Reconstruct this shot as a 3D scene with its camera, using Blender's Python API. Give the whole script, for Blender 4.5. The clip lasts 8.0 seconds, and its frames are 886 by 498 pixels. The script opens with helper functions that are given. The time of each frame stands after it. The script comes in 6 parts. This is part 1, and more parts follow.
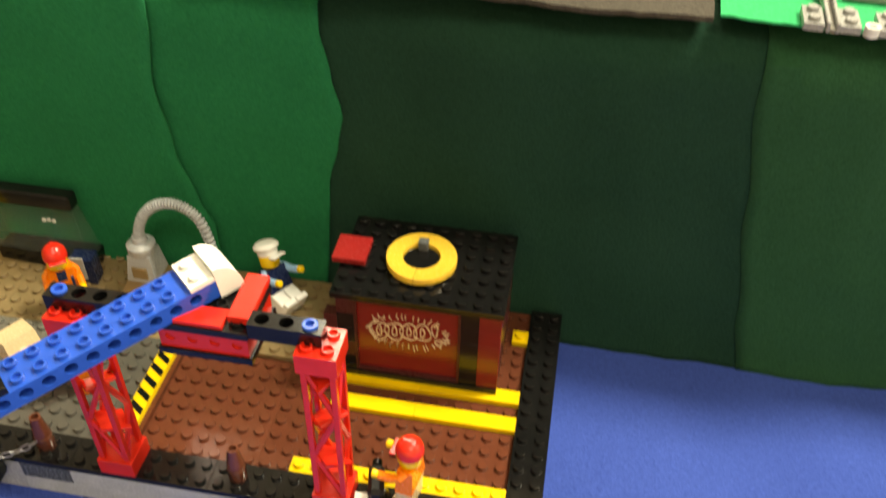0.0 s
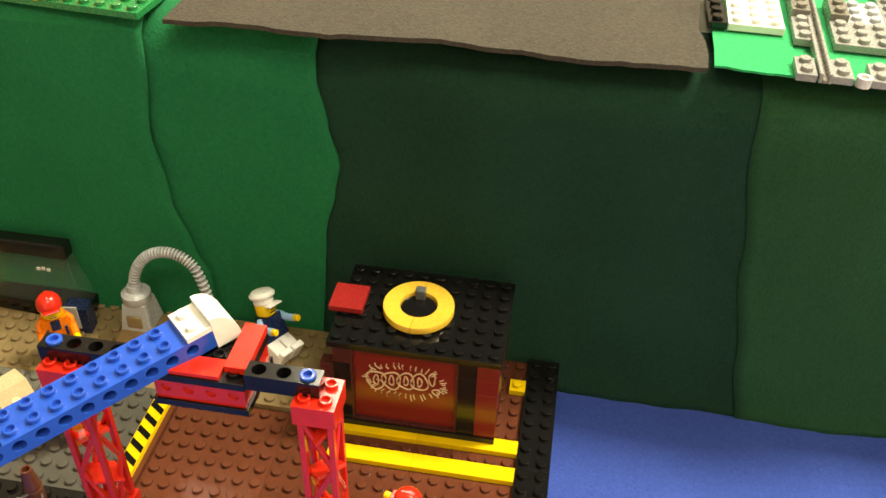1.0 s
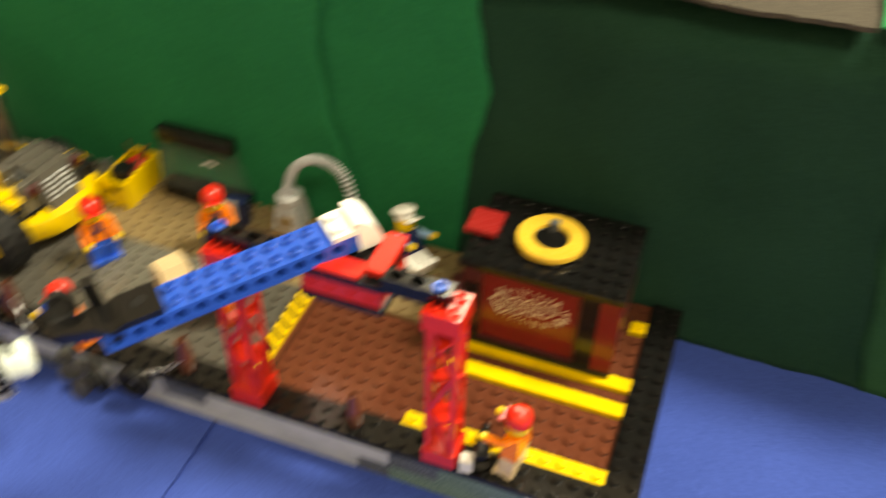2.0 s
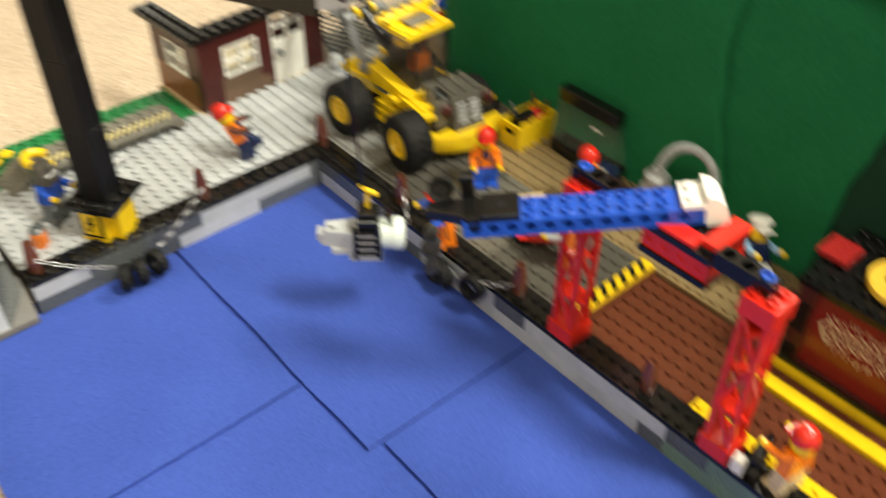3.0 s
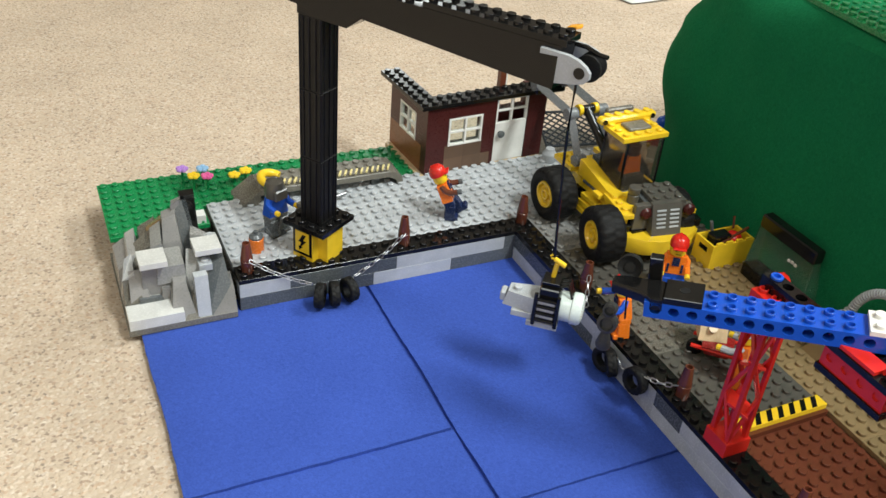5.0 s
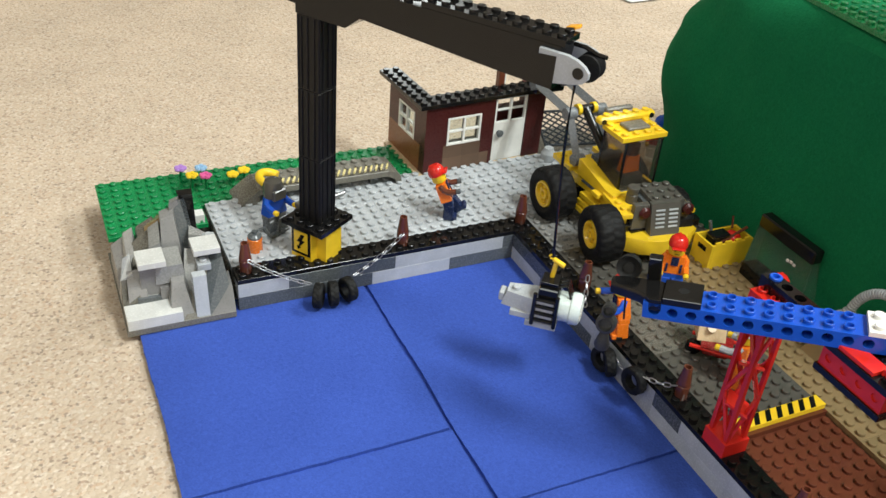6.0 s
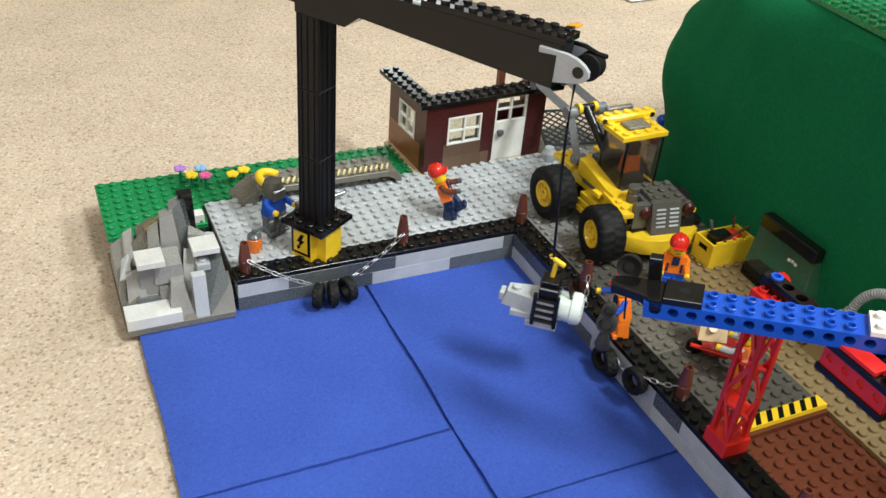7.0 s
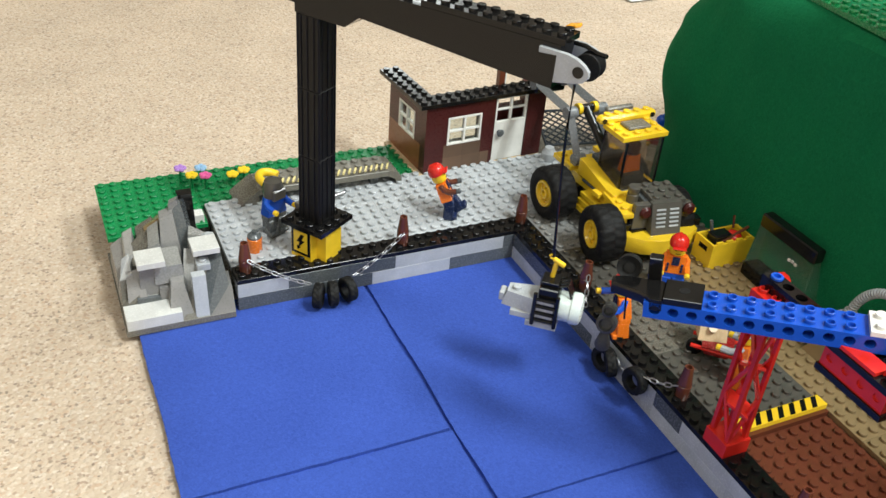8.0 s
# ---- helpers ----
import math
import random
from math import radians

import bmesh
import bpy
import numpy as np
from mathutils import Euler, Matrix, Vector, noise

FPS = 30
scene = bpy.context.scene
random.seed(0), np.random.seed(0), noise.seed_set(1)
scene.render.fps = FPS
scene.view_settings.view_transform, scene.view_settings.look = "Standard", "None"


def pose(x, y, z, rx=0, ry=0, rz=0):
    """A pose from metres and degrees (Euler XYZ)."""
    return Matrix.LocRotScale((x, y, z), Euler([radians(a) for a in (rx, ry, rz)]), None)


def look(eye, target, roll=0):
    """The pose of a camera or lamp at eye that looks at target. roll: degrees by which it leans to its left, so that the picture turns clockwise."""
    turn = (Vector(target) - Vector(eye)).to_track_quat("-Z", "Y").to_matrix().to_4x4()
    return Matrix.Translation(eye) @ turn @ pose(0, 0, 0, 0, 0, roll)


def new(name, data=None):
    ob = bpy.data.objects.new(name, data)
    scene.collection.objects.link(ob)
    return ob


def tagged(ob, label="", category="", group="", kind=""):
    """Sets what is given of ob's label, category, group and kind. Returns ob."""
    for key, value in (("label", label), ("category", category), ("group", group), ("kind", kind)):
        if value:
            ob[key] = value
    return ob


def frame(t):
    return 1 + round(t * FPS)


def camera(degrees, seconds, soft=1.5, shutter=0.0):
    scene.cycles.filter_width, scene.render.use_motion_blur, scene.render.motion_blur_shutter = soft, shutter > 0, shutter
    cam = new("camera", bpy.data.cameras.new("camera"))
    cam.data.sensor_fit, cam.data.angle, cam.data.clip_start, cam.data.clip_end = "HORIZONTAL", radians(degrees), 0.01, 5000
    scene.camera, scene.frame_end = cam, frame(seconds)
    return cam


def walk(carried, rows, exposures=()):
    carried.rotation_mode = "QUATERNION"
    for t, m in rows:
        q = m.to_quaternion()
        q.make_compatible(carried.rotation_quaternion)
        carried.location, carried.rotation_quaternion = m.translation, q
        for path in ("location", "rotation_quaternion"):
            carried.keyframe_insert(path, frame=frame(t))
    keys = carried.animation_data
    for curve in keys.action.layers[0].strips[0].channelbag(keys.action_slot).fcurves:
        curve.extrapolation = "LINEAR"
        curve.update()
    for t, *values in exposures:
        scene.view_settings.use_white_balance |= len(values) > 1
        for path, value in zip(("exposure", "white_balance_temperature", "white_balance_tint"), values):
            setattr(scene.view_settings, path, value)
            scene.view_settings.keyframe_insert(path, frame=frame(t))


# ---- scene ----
cam = camera(52.295, 8.0, soft=1.5, shutter=0.9)
PATH = [
    (0, (-0.20474, -0.38983, 0.35938), (0.53833, -0.27178, -0.29934), 1.40),
    (0.2, (-0.20780, -0.38960, 0.36000), (0.55144, -0.26707, -0.27924), 1.55),
    (0.3, (-0.20910, -0.38950, 0.36030), (0.55580, -0.26690, -0.27230), 1.63),
    (0.4, (-0.20990, -0.38920, 0.36040), (0.56050, -0.26346, -0.26480), 1.70),
    (0.5, (-0.21019, -0.38889, 0.36049), (0.56768, -0.26034, -0.25465), 1.78),
    (0.6, (-0.20960, -0.38850, 0.36040), (0.57240, -0.26172, -0.25000), 1.76),
    (0.7, (-0.20800, -0.38800, 0.36030), (0.57190, -0.26405, -0.25310), 1.74),
    (1, (-0.20405, -0.38712, 0.35992), (0.57241, -0.27189, -0.25962), 1.67),
    (1.2, (-0.20465, -0.38881, 0.36129), (0.56712, -0.26469, -0.26239), 1.53),
    (2.1, (-0.22330, -0.38980, 0.36680), (0.45900, -0.11400, -0.31900), 1.60),
    (2.3, (-0.22873, -0.39131, 0.36758), (0.39636, -0.03469, -0.32674), 1.38),
    (2.4, (-0.22563, -0.39859, 0.36696), (0.36158, 0.00641, -0.33387), 0.34),
    (2.5, (-0.23562, -0.40148, 0.36632), (0.34010, 0.03272, -0.32652), 0.33),
    (2.7, (-0.25098, -0.41591, 0.36527), (0.28501, 0.09037, -0.31030), -0.18),
    (3, (-0.25587, -0.42202, 0.36347), (0.23704, 0.15083, -0.29142), 0.23),
    (3.5, (-0.27778, -0.45455, 0.35067), (0.15820, 0.27868, -0.17115), 4.45),
    (3.7, (-0.28309, -0.46538, 0.35189), (0.11991, 0.28804, -0.16768), 4.81),
    (4, (-0.28203, -0.46313, 0.35191), (0.08630, 0.30200, -0.17620), 4.53),
    (4.5, (-0.28336, -0.45233, 0.35187), (0.09163, 0.29597, -0.19534), 5.00),
    (6, (-0.28304, -0.44952, 0.35269), (0.09533, 0.29301, -0.20002), 5.21),
    (7, (-0.28163, -0.44874, 0.35176), (0.09518, 0.29450, -0.20106), 5.10),
    (8, (-0.28163, -0.44874, 0.35176), (0.09518, 0.29450, -0.20106), 5.10),
]
walk(cam, [(t, look(eye, target, roll)) for t, eye, target, roll in PATH],
     [(0, 0.63, 8800, 8), (1.2, 0.63, 8800, 8), (2.3, 0.52, 9200, 8), (2.7, 0.45, 8400, 8), (3.0, 0.32, 7700, 9), (3.35, -0.20, 6850, 10), (3.75, -0.17, 6550, 10), (4.0, -0.05, 6450, 10), (4.7, -0.03, 6350, 10), (8, 0.09, 6300, 10)])

# ---------------------------------------------------------------- light
world = bpy.data.worlds.new("room_dusk")
scene.world = world
world.use_nodes = True
world.node_tree.nodes["Background"].inputs[0].default_value = (0.85, 0.9, 1.0, 1)
world.node_tree.nodes["Background"].inputs[1].default_value = 0.06


def ceiling_lamp(x, y, sx, sy, watts, colour):
    data = bpy.data.lights.new("ceiling_lamp", "AREA")
    data.shape, data.size, data.size_y, data.energy, data.color = "RECTANGLE", sx, sy, watts, colour
    ob = new("ceiling_lamp", data)
    ob.matrix_world = pose(x, y, 2.36)
    return ob


ceiling_lamp(0.62, -1.44, 0.40, 0.80, 76, (0.95, 1.0, 0.955))
ceiling_lamp(2.10, -0.42, 0.50, 1.60, 88, (0.95, 1.0, 0.955))
ceiling_lamp(2.25, 5.68, 0.9, 1.1, 28, (0.95, 1.0, 0.955))
ceiling_lamp(-1.20, -0.98, 0.6, 1.2, 19, (0.95, 1.0, 0.955))

# ---------------------------------------------------------------- materials
S, BR, PL = 0.008, 0.0096, 0.0032          # stud pitch, brick height, plate height
DECK = 0.0224                              # top of the quay's plates


def nodes_of(name):
    mat = bpy.data.materials.new(name)
    mat.use_nodes = True
    nt = mat.node_tree
    return mat, nt, nt.nodes["Principled BSDF"]


def link(nt, a, b):
    nt.links.new(a, b)


def plastic(name, colour, rough=0.2, spread=0.10, clear=0.0, ior=1.5):
    """Moulded glossy plastic: slight batch differences, dust, scuffs and a faint moulding ripple."""
    mat, nt, p = nodes_of(name)
    n = nt.nodes
    tex = n.new("ShaderNodeTexCoord")
    dust = n.new("ShaderNodeTexNoise")
    dust.inputs["Scale"].default_value, dust.inputs["Detail"].default_value = 90, 5
    link(nt, tex.outputs["Object"], dust.inputs["Vector"])
    fine = n.new("ShaderNodeTexNoise")
    fine.inputs["Scale"].default_value, fine.inputs["Detail"].default_value = 900, 3
    link(nt, tex.outputs["Object"], fine.inputs["Vector"])
    info = n.new("ShaderNodeObjectInfo")
    val = n.new("ShaderNodeMapRange")
    val.inputs["To Min"].default_value, val.inputs["To Max"].default_value = 1 - spread, 1 + spread
    link(nt, info.outputs["Random"], val.inputs["Value"])
    mot = n.new("ShaderNodeMapRange")
    mot.inputs["From Min"].default_value, mot.inputs["From Max"].default_value = 0.3, 0.7
    mot.inputs["To Min"].default_value, mot.inputs["To Max"].default_value = 0.92, 1.08
    link(nt, dust.outputs["Fac"], mot.inputs["Value"])
    mul = n.new("ShaderNodeMath")
    mul.operation = "MULTIPLY"
    link(nt, val.outputs[0], mul.inputs[0])
    link(nt, mot.outputs[0], mul.inputs[1])
    hsv = n.new("ShaderNodeHueSaturation")
    hsv.inputs["Color"].default_value = (*colour, 1)
    link(nt, mul.outputs[0], hsv.inputs["Value"])
    link(nt, hsv.outputs[0], p.inputs["Base Color"])
    rg = n.new("ShaderNodeMapRange")
    rg.inputs["From Min"].default_value, rg.inputs["From Max"].default_value = 0.35, 0.7
    rg.inputs["To Min"].default_value, rg.inputs["To Max"].default_value = rough * 0.85, rough * 1.3
    link(nt, fine.outputs["Fac"], rg.inputs["Value"])
    link(nt, rg.outputs[0], p.inputs["Roughness"])
    bump = n.new("ShaderNodeBump")
    bump.inputs["Strength"].default_value, bump.inputs["Distance"].default_value = 0.05, 0.0004
    link(nt, dust.outputs["Fac"], bump.inputs["Height"])
    link(nt, bump.outputs[0], p.inputs["Normal"])
    p.inputs["IOR"].default_value = ior
    if clear:
        p.inputs["Transmission Weight"].default_value = clear
        p.inputs["Roughness"].default_value = rough
    return mat


def felt(name, colour, scale=1.0, vary=0.16, rough=0.95):
    """Craft felt: pressed fibres, pilling and slow tone changes."""
    mat, nt, p = nodes_of(name)
    n = nt.nodes
    tex = n.new("ShaderNodeTexCoord")
    big = n.new("ShaderNodeTexNoise")
    big.inputs["Scale"].default_value, big.inputs["Detail"].default_value = 16 * scale, 4
    fib = n.new("ShaderNodeTexNoise")
    fib.inputs["Scale"].default_value, fib.inputs["Detail"].default_value, fib.inputs["Distortion"].default_value = 520 * scale, 6, 1.2
    pill = n.new("ShaderNodeTexVoronoi")
    pill.inputs["Scale"].default_value = 700 * scale
    for t in (big, fib, pill):
        link(nt, tex.outputs["Object"], t.inputs["Vector"])
    mix = n.new("ShaderNodeMix")
    mix.data_type = "RGBA"
    lo, hi = [c * (1 - vary) for c in colour], [min(1, c * (1 + vary) + 0.004) for c in colour]
    mix.inputs[6].default_value, mix.inputs[7].default_value = (*lo, 1), (*hi, 1)
    add = n.new("ShaderNodeMath")
    add.operation = "ADD"
    half = n.new("ShaderNodeMath")
    half.operation, half.inputs[1].default_value = "MULTIPLY_ADD", 0.9
    half.inputs[2].default_value = -0.2
    link(nt, big.outputs["Fac"], half.inputs[0])
    link(nt, half.outputs[0], add.inputs[0])
    f2 = n.new("ShaderNodeMath")
    f2.operation, f2.inputs[1].default_value, f2.inputs[2].default_value = "MULTIPLY_ADD", 1.9, -0.7
    link(nt, fib.outputs["Fac"], f2.inputs[0])
    link(nt, f2.outputs[0], add.inputs[1])
    link(nt, add.outputs[0], mix.inputs[0])
    link(nt, mix.outputs[2], p.inputs["Base Color"])
    p.inputs["Roughness"].default_value = rough
    p.inputs["Specular IOR Level"].default_value = 0.15
    p.inputs["Sheen Weight"].default_value, p.inputs["Sheen Roughness"].default_value = 0.25, 0.5
    p.inputs["Sheen Tint"].default_value = (*[min(1, c * 2 + 0.02) for c in colour], 1)
    sm = n.new("ShaderNodeMath")
    sm.operation = "ADD"
    link(nt, fib.outputs["Fac"], sm.inputs[0])
    link(nt, pill.outputs["Distance"], sm.inputs[1])
    bump = n.new("ShaderNodeBump")
    bump.inputs["Strength"].default_value, bump.inputs["Distance"].default_value = 0.5, 0.0004
    link(nt, sm.outputs[0], bump.inputs["Height"])
    link(nt, bump.outputs[0], p.inputs["Normal"])
    return mat


def carpet_material():
    """Short-pile beige carpet: fine tufts with grey-brown, rust and pale flecks."""
    mat, nt, p = nodes_of("beige_fleck_carpet")
    n = nt.nodes
    tex = n.new("ShaderNodeTexCoord")
    warp = n.new("ShaderNodeTexNoise")
    warp.inputs["Scale"].default_value, warp.inputs["Detail"].default_value = 420, 4
    soft = n.new("ShaderNodeTexNoise")
    soft.inputs["Scale"].default_value, soft.inputs["Detail"].default_value = 14, 4
    bend = n.new("ShaderNodeVectorMath")
    bend.operation, bend.inputs[1].default_value = "MULTIPLY_ADD", (0.0016, 0.0016, 0.0016)
    link(nt, tex.outputs["Object"], warp.inputs["Vector"])
    link(nt, tex.outputs["Object"], soft.inputs["Vector"])
    link(nt, warp.outputs["Color"], bend.inputs[0])
    link(nt, tex.outputs["Object"], bend.inputs[2])

    def tufts(scale, stops):
        cell = n.new("ShaderNodeTexVoronoi")
        cell.inputs["Scale"].default_value = scale
        link(nt, bend.outputs[0], cell.inputs["Vector"])
        sep = n.new("ShaderNodeSeparateColor")
        link(nt, cell.outputs["Color"], sep.inputs[0])
        ramp = n.new("ShaderNodeValToRGB")
        el = ramp.color_ramp.elements
        el[0].position, el[0].color = stops[0]
        el[1].position, el[1].color = stops[-1]
        for pos, col in stops[1:-1]:
            el.new(pos).color = col
        link(nt, sep.outputs[0], ramp.inputs[0])
        return cell, ramp

    base = (0.525, 0.420, 0.318, 1)
    fine, ramp_a = tufts(620, [(0.0, (0.16, 0.130, 0.110, 1)), (0.07, (0.30, 0.21, 0.155, 1)), (0.13, (0.50, 0.34, 0.23, 1)), (0.24, base), (0.80, (0.555, 0.448, 0.345, 1)), (1.0, (0.70, 0.61, 0.51, 1))])
    wide, ramp_b = tufts(330, [(0.0, (0.40, 0.31, 0.24, 1)), (0.12, (0.52, 0.41, 0.31, 1)), (0.25, base), (0.85, base), (1.0, (0.64, 0.55, 0.45, 1))])
    mix = n.new("ShaderNodeMix")
    mix.data_type, mix.inputs[0].default_value = "RGBA", 0.42
    link(nt, ramp_a.outputs[0], mix.inputs[6])
    link(nt, ramp_b.outputs[0], mix.inputs[7])
    hsv = n.new("ShaderNodeHueSaturation")
    tone = n.new("ShaderNodeMapRange")
    tone.inputs["From Min"].default_value, tone.inputs["From Max"].default_value = 0.3, 0.7
    tone.inputs["To Min"].default_value, tone.inputs["To Max"].default_value = 0.94, 1.07
    link(nt, soft.outputs["Fac"], tone.inputs["Value"])
    link(nt, tone.outputs[0], hsv.inputs["Value"])
    link(nt, mix.outputs[2], hsv.inputs["Color"])
    link(nt, hsv.outputs[0], p.inputs["Base Color"])
    p.inputs["Roughness"].default_value = 1.0
    p.inputs["Specular IOR Level"].default_value = 0.05
    bump = n.new("ShaderNodeBump")
    bump.inputs["Strength"].default_value, bump.inputs["Distance"].default_value = 0.55, 0.0012
    ht = n.new("ShaderNodeMath")
    ht.operation = "SUBTRACT"
    link(nt, warp.outputs["Fac"], ht.inputs[0])
    link(nt, wide.outputs["Distance"], ht.inputs[1])
    link(nt, ht.outputs[0], bump.inputs["Height"])
    link(nt, bump.outputs[0], p.inputs["Normal"])
    return mat


def wall_paint(name, colour):
    mat, nt, p = nodes_of(name)
    n = nt.nodes
    noi = n.new("ShaderNodeTexNoise")
    noi.inputs["Scale"].default_value, noi.inputs["Detail"].default_value = 60, 5
    ramp = n.new("ShaderNodeValToRGB")
    ramp.color_ramp.elements[0].color = (*[c * 0.93 for c in colour], 1)
    ramp.color_ramp.elements[1].color = (*colour, 1)
    link(nt, noi.outputs["Fac"], ramp.inputs[0])
    link(nt, ramp.outputs[0], p.inputs["Base Color"])
    p.inputs["Roughness"].default_value = 0.85
    return mat


def glass(name, colour, rough=0.04, clear=0.92):
    mat, nt, p = nodes_of(name)
    p.inputs["Base Color"].default_value = (*colour, 1)
    p.inputs["Transmission Weight"].default_value = clear
    p.inputs["Roughness"].default_value = rough
    p.inputs["IOR"].default_value = 1.13
    return mat


BLACK = plastic("black_plastic", (0.0075, 0.0072, 0.0072), 0.13, ior=1.42)
MATTE = plastic("worn_black_plastic", (0.0085, 0.0080, 0.0080), 0.42, ior=1.34)
RED = plastic("red_plastic", (0.62, 0.022, 0.013), 0.2)
BLUE = plastic("blue_plastic", (0.012, 0.085, 0.52), 0.2)
YELLOW = plastic("yellow_plastic", (0.86, 0.57, 0.025), 0.2)
WHITE = plastic("white_plastic", (0.82, 0.81, 0.77), 0.2)
LGREY = plastic("light_grey_plastic", (0.44, 0.46, 0.48), 0.24)
MGREY = plastic("mid_grey_plastic", (0.27, 0.27, 0.26), 0.26)
DGREY = plastic("dark_grey_plastic", (0.095, 0.105, 0.11), 0.25)
SLATE = plastic("slate_plastic", (0.022, 0.027, 0.033), 0.5, ior=1.32)
OGREY = plastic("old_grey_plastic", (0.16, 0.15, 0.125), 0.26)
ROCK = plastic("rock_grey_plastic", (0.25, 0.245, 0.24), 0.3, spread=0.28)
LROCK = plastic("light_rock_plastic", (0.38, 0.38, 0.375), 0.3, spread=0.2)
LEMON = plastic("pale_yellow_print", (0.78, 0.66, 0.30), 0.3)
ARM = plastic("slate_grey_plastic", (0.17, 0.18, 0.19), 0.25)
# red darkened to include the shade on the container tile and barrow tray
SHADED_RED = plastic("shaded_red_plastic", (0.28, 0.016, 0.016), 0.24)
STRAW = plastic("straw_yellow_plastic", (0.74, 0.46, 0.06), 0.24)
PALE = plastic("pale_grey_plastic", (0.60, 0.60, 0.58), 0.24)
SOOT = plastic("soot_grey_plastic", (0.092, 0.086, 0.074), 0.18)
DTAN = plastic("dark_tan_plastic", (0.24, 0.17, 0.085), 0.18)
TAN = plastic("tan_plastic", (0.66, 0.50, 0.30), 0.25)
BROWN = plastic("reddish_brown_plastic", (0.122, 0.036, 0.019), 0.12)
NOUGAT = plastic("brick_brown_plastic", (0.23, 0.085, 0.03), 0.3)
DULL = plastic("dull_brown_plastic", (0.125, 0.074, 0.046), 0.35, spread=0.2)
DRED = plastic("dark_red_plastic", (0.060, 0.012, 0.011), 0.3, ior=1.4)
MRED = plastic("maroon_panel_plastic", (0.17, 0.012, 0.012), 0.2)
ORANGE = plastic("orange_plastic", (0.86, 0.20, 0.015), 0.24)
LILAC = plastic("lilac_grey_card", (0.34, 0.30, 0.33), 0.6)
AMBER = plastic("amber_plastic", (0.90, 0.40, 0.03), 0.22)
GREEN = plastic("green_plastic", (0.008, 0.20, 0.06), 0.26)
SANDGREEN = plastic("sand_green_plastic", (0.13, 0.2, 0.15), 0.26)
NAVY = plastic("navy_plastic", (0.012, 0.022, 0.07), 0.25)
SKIN = plastic("bright_yellow_plastic", (0.86, 0.56, 0.02), 0.22)
PINK = plastic("pink_plastic", (0.75, 0.12, 0.35), 0.25)
LILAC = plastic("lilac_plastic", (0.42, 0.22, 0.62), 0.25)
SKY = plastic("sky_blue_plastic", (0.30, 0.52, 0.78), 0.25)
MINT = plastic("glow_white_plastic", (0.66, 0.74, 0.70), 0.25)
RUBBER = plastic("tyre_rubber", (0.009, 0.009, 0.009), 0.6, ior=1.3)
GRUBBER = plastic("worn_tyre_rubber", (0.035, 0.036, 0.036), 0.55)
SMOKE = glass("smoked_clear_plastic", (0.60, 0.55, 0.48), 0.03, 0.97)
CLEAR = glass("clear_plastic", (0.74, 0.80, 0.76), 0.02, 0.97)
CHROME, _nt, _p = nodes_of("chromed_plastic")
_p.inputs["Base Color"].default_value = (0.40, 0.40, 0.41, 1)
_p.inputs["Metallic"].default_value, _p.inputs["Roughness"].default_value = 1.0, 0.42
BLUE_FELT = felt("blue_felt", (0.037, 0.078, 0.360), vary=0.2)
GREEN_FELT = felt("green_felt", (0.0045, 0.140, 0.051))
# dark green deepened further, to hold the shade that falls on this drape
SHADED_FELT = felt("shaded_dark_green_felt", (0.0070, 0.0375, 0.0210))
OLIVE_FELT = felt("olive_green_felt", (0.0140, 0.068, 0.0280))
BRIGHT_FELT = felt("bright_green_felt", (0.012, 0.32, 0.115))
ROAD_FELT = felt("charcoal_felt", (0.052, 0.045, 0.036), vary=0.3)
BAG = plastic("milky_white_plastic", (0.60, 0.60, 0.585), 0.35)
CARPET = carpet_material()
PAINT = wall_paint("cream_wall_paint", (0.66, 0.61, 0.54))
CEIL = wall_paint("ceiling_paint", (0.72, 0.71, 0.69))


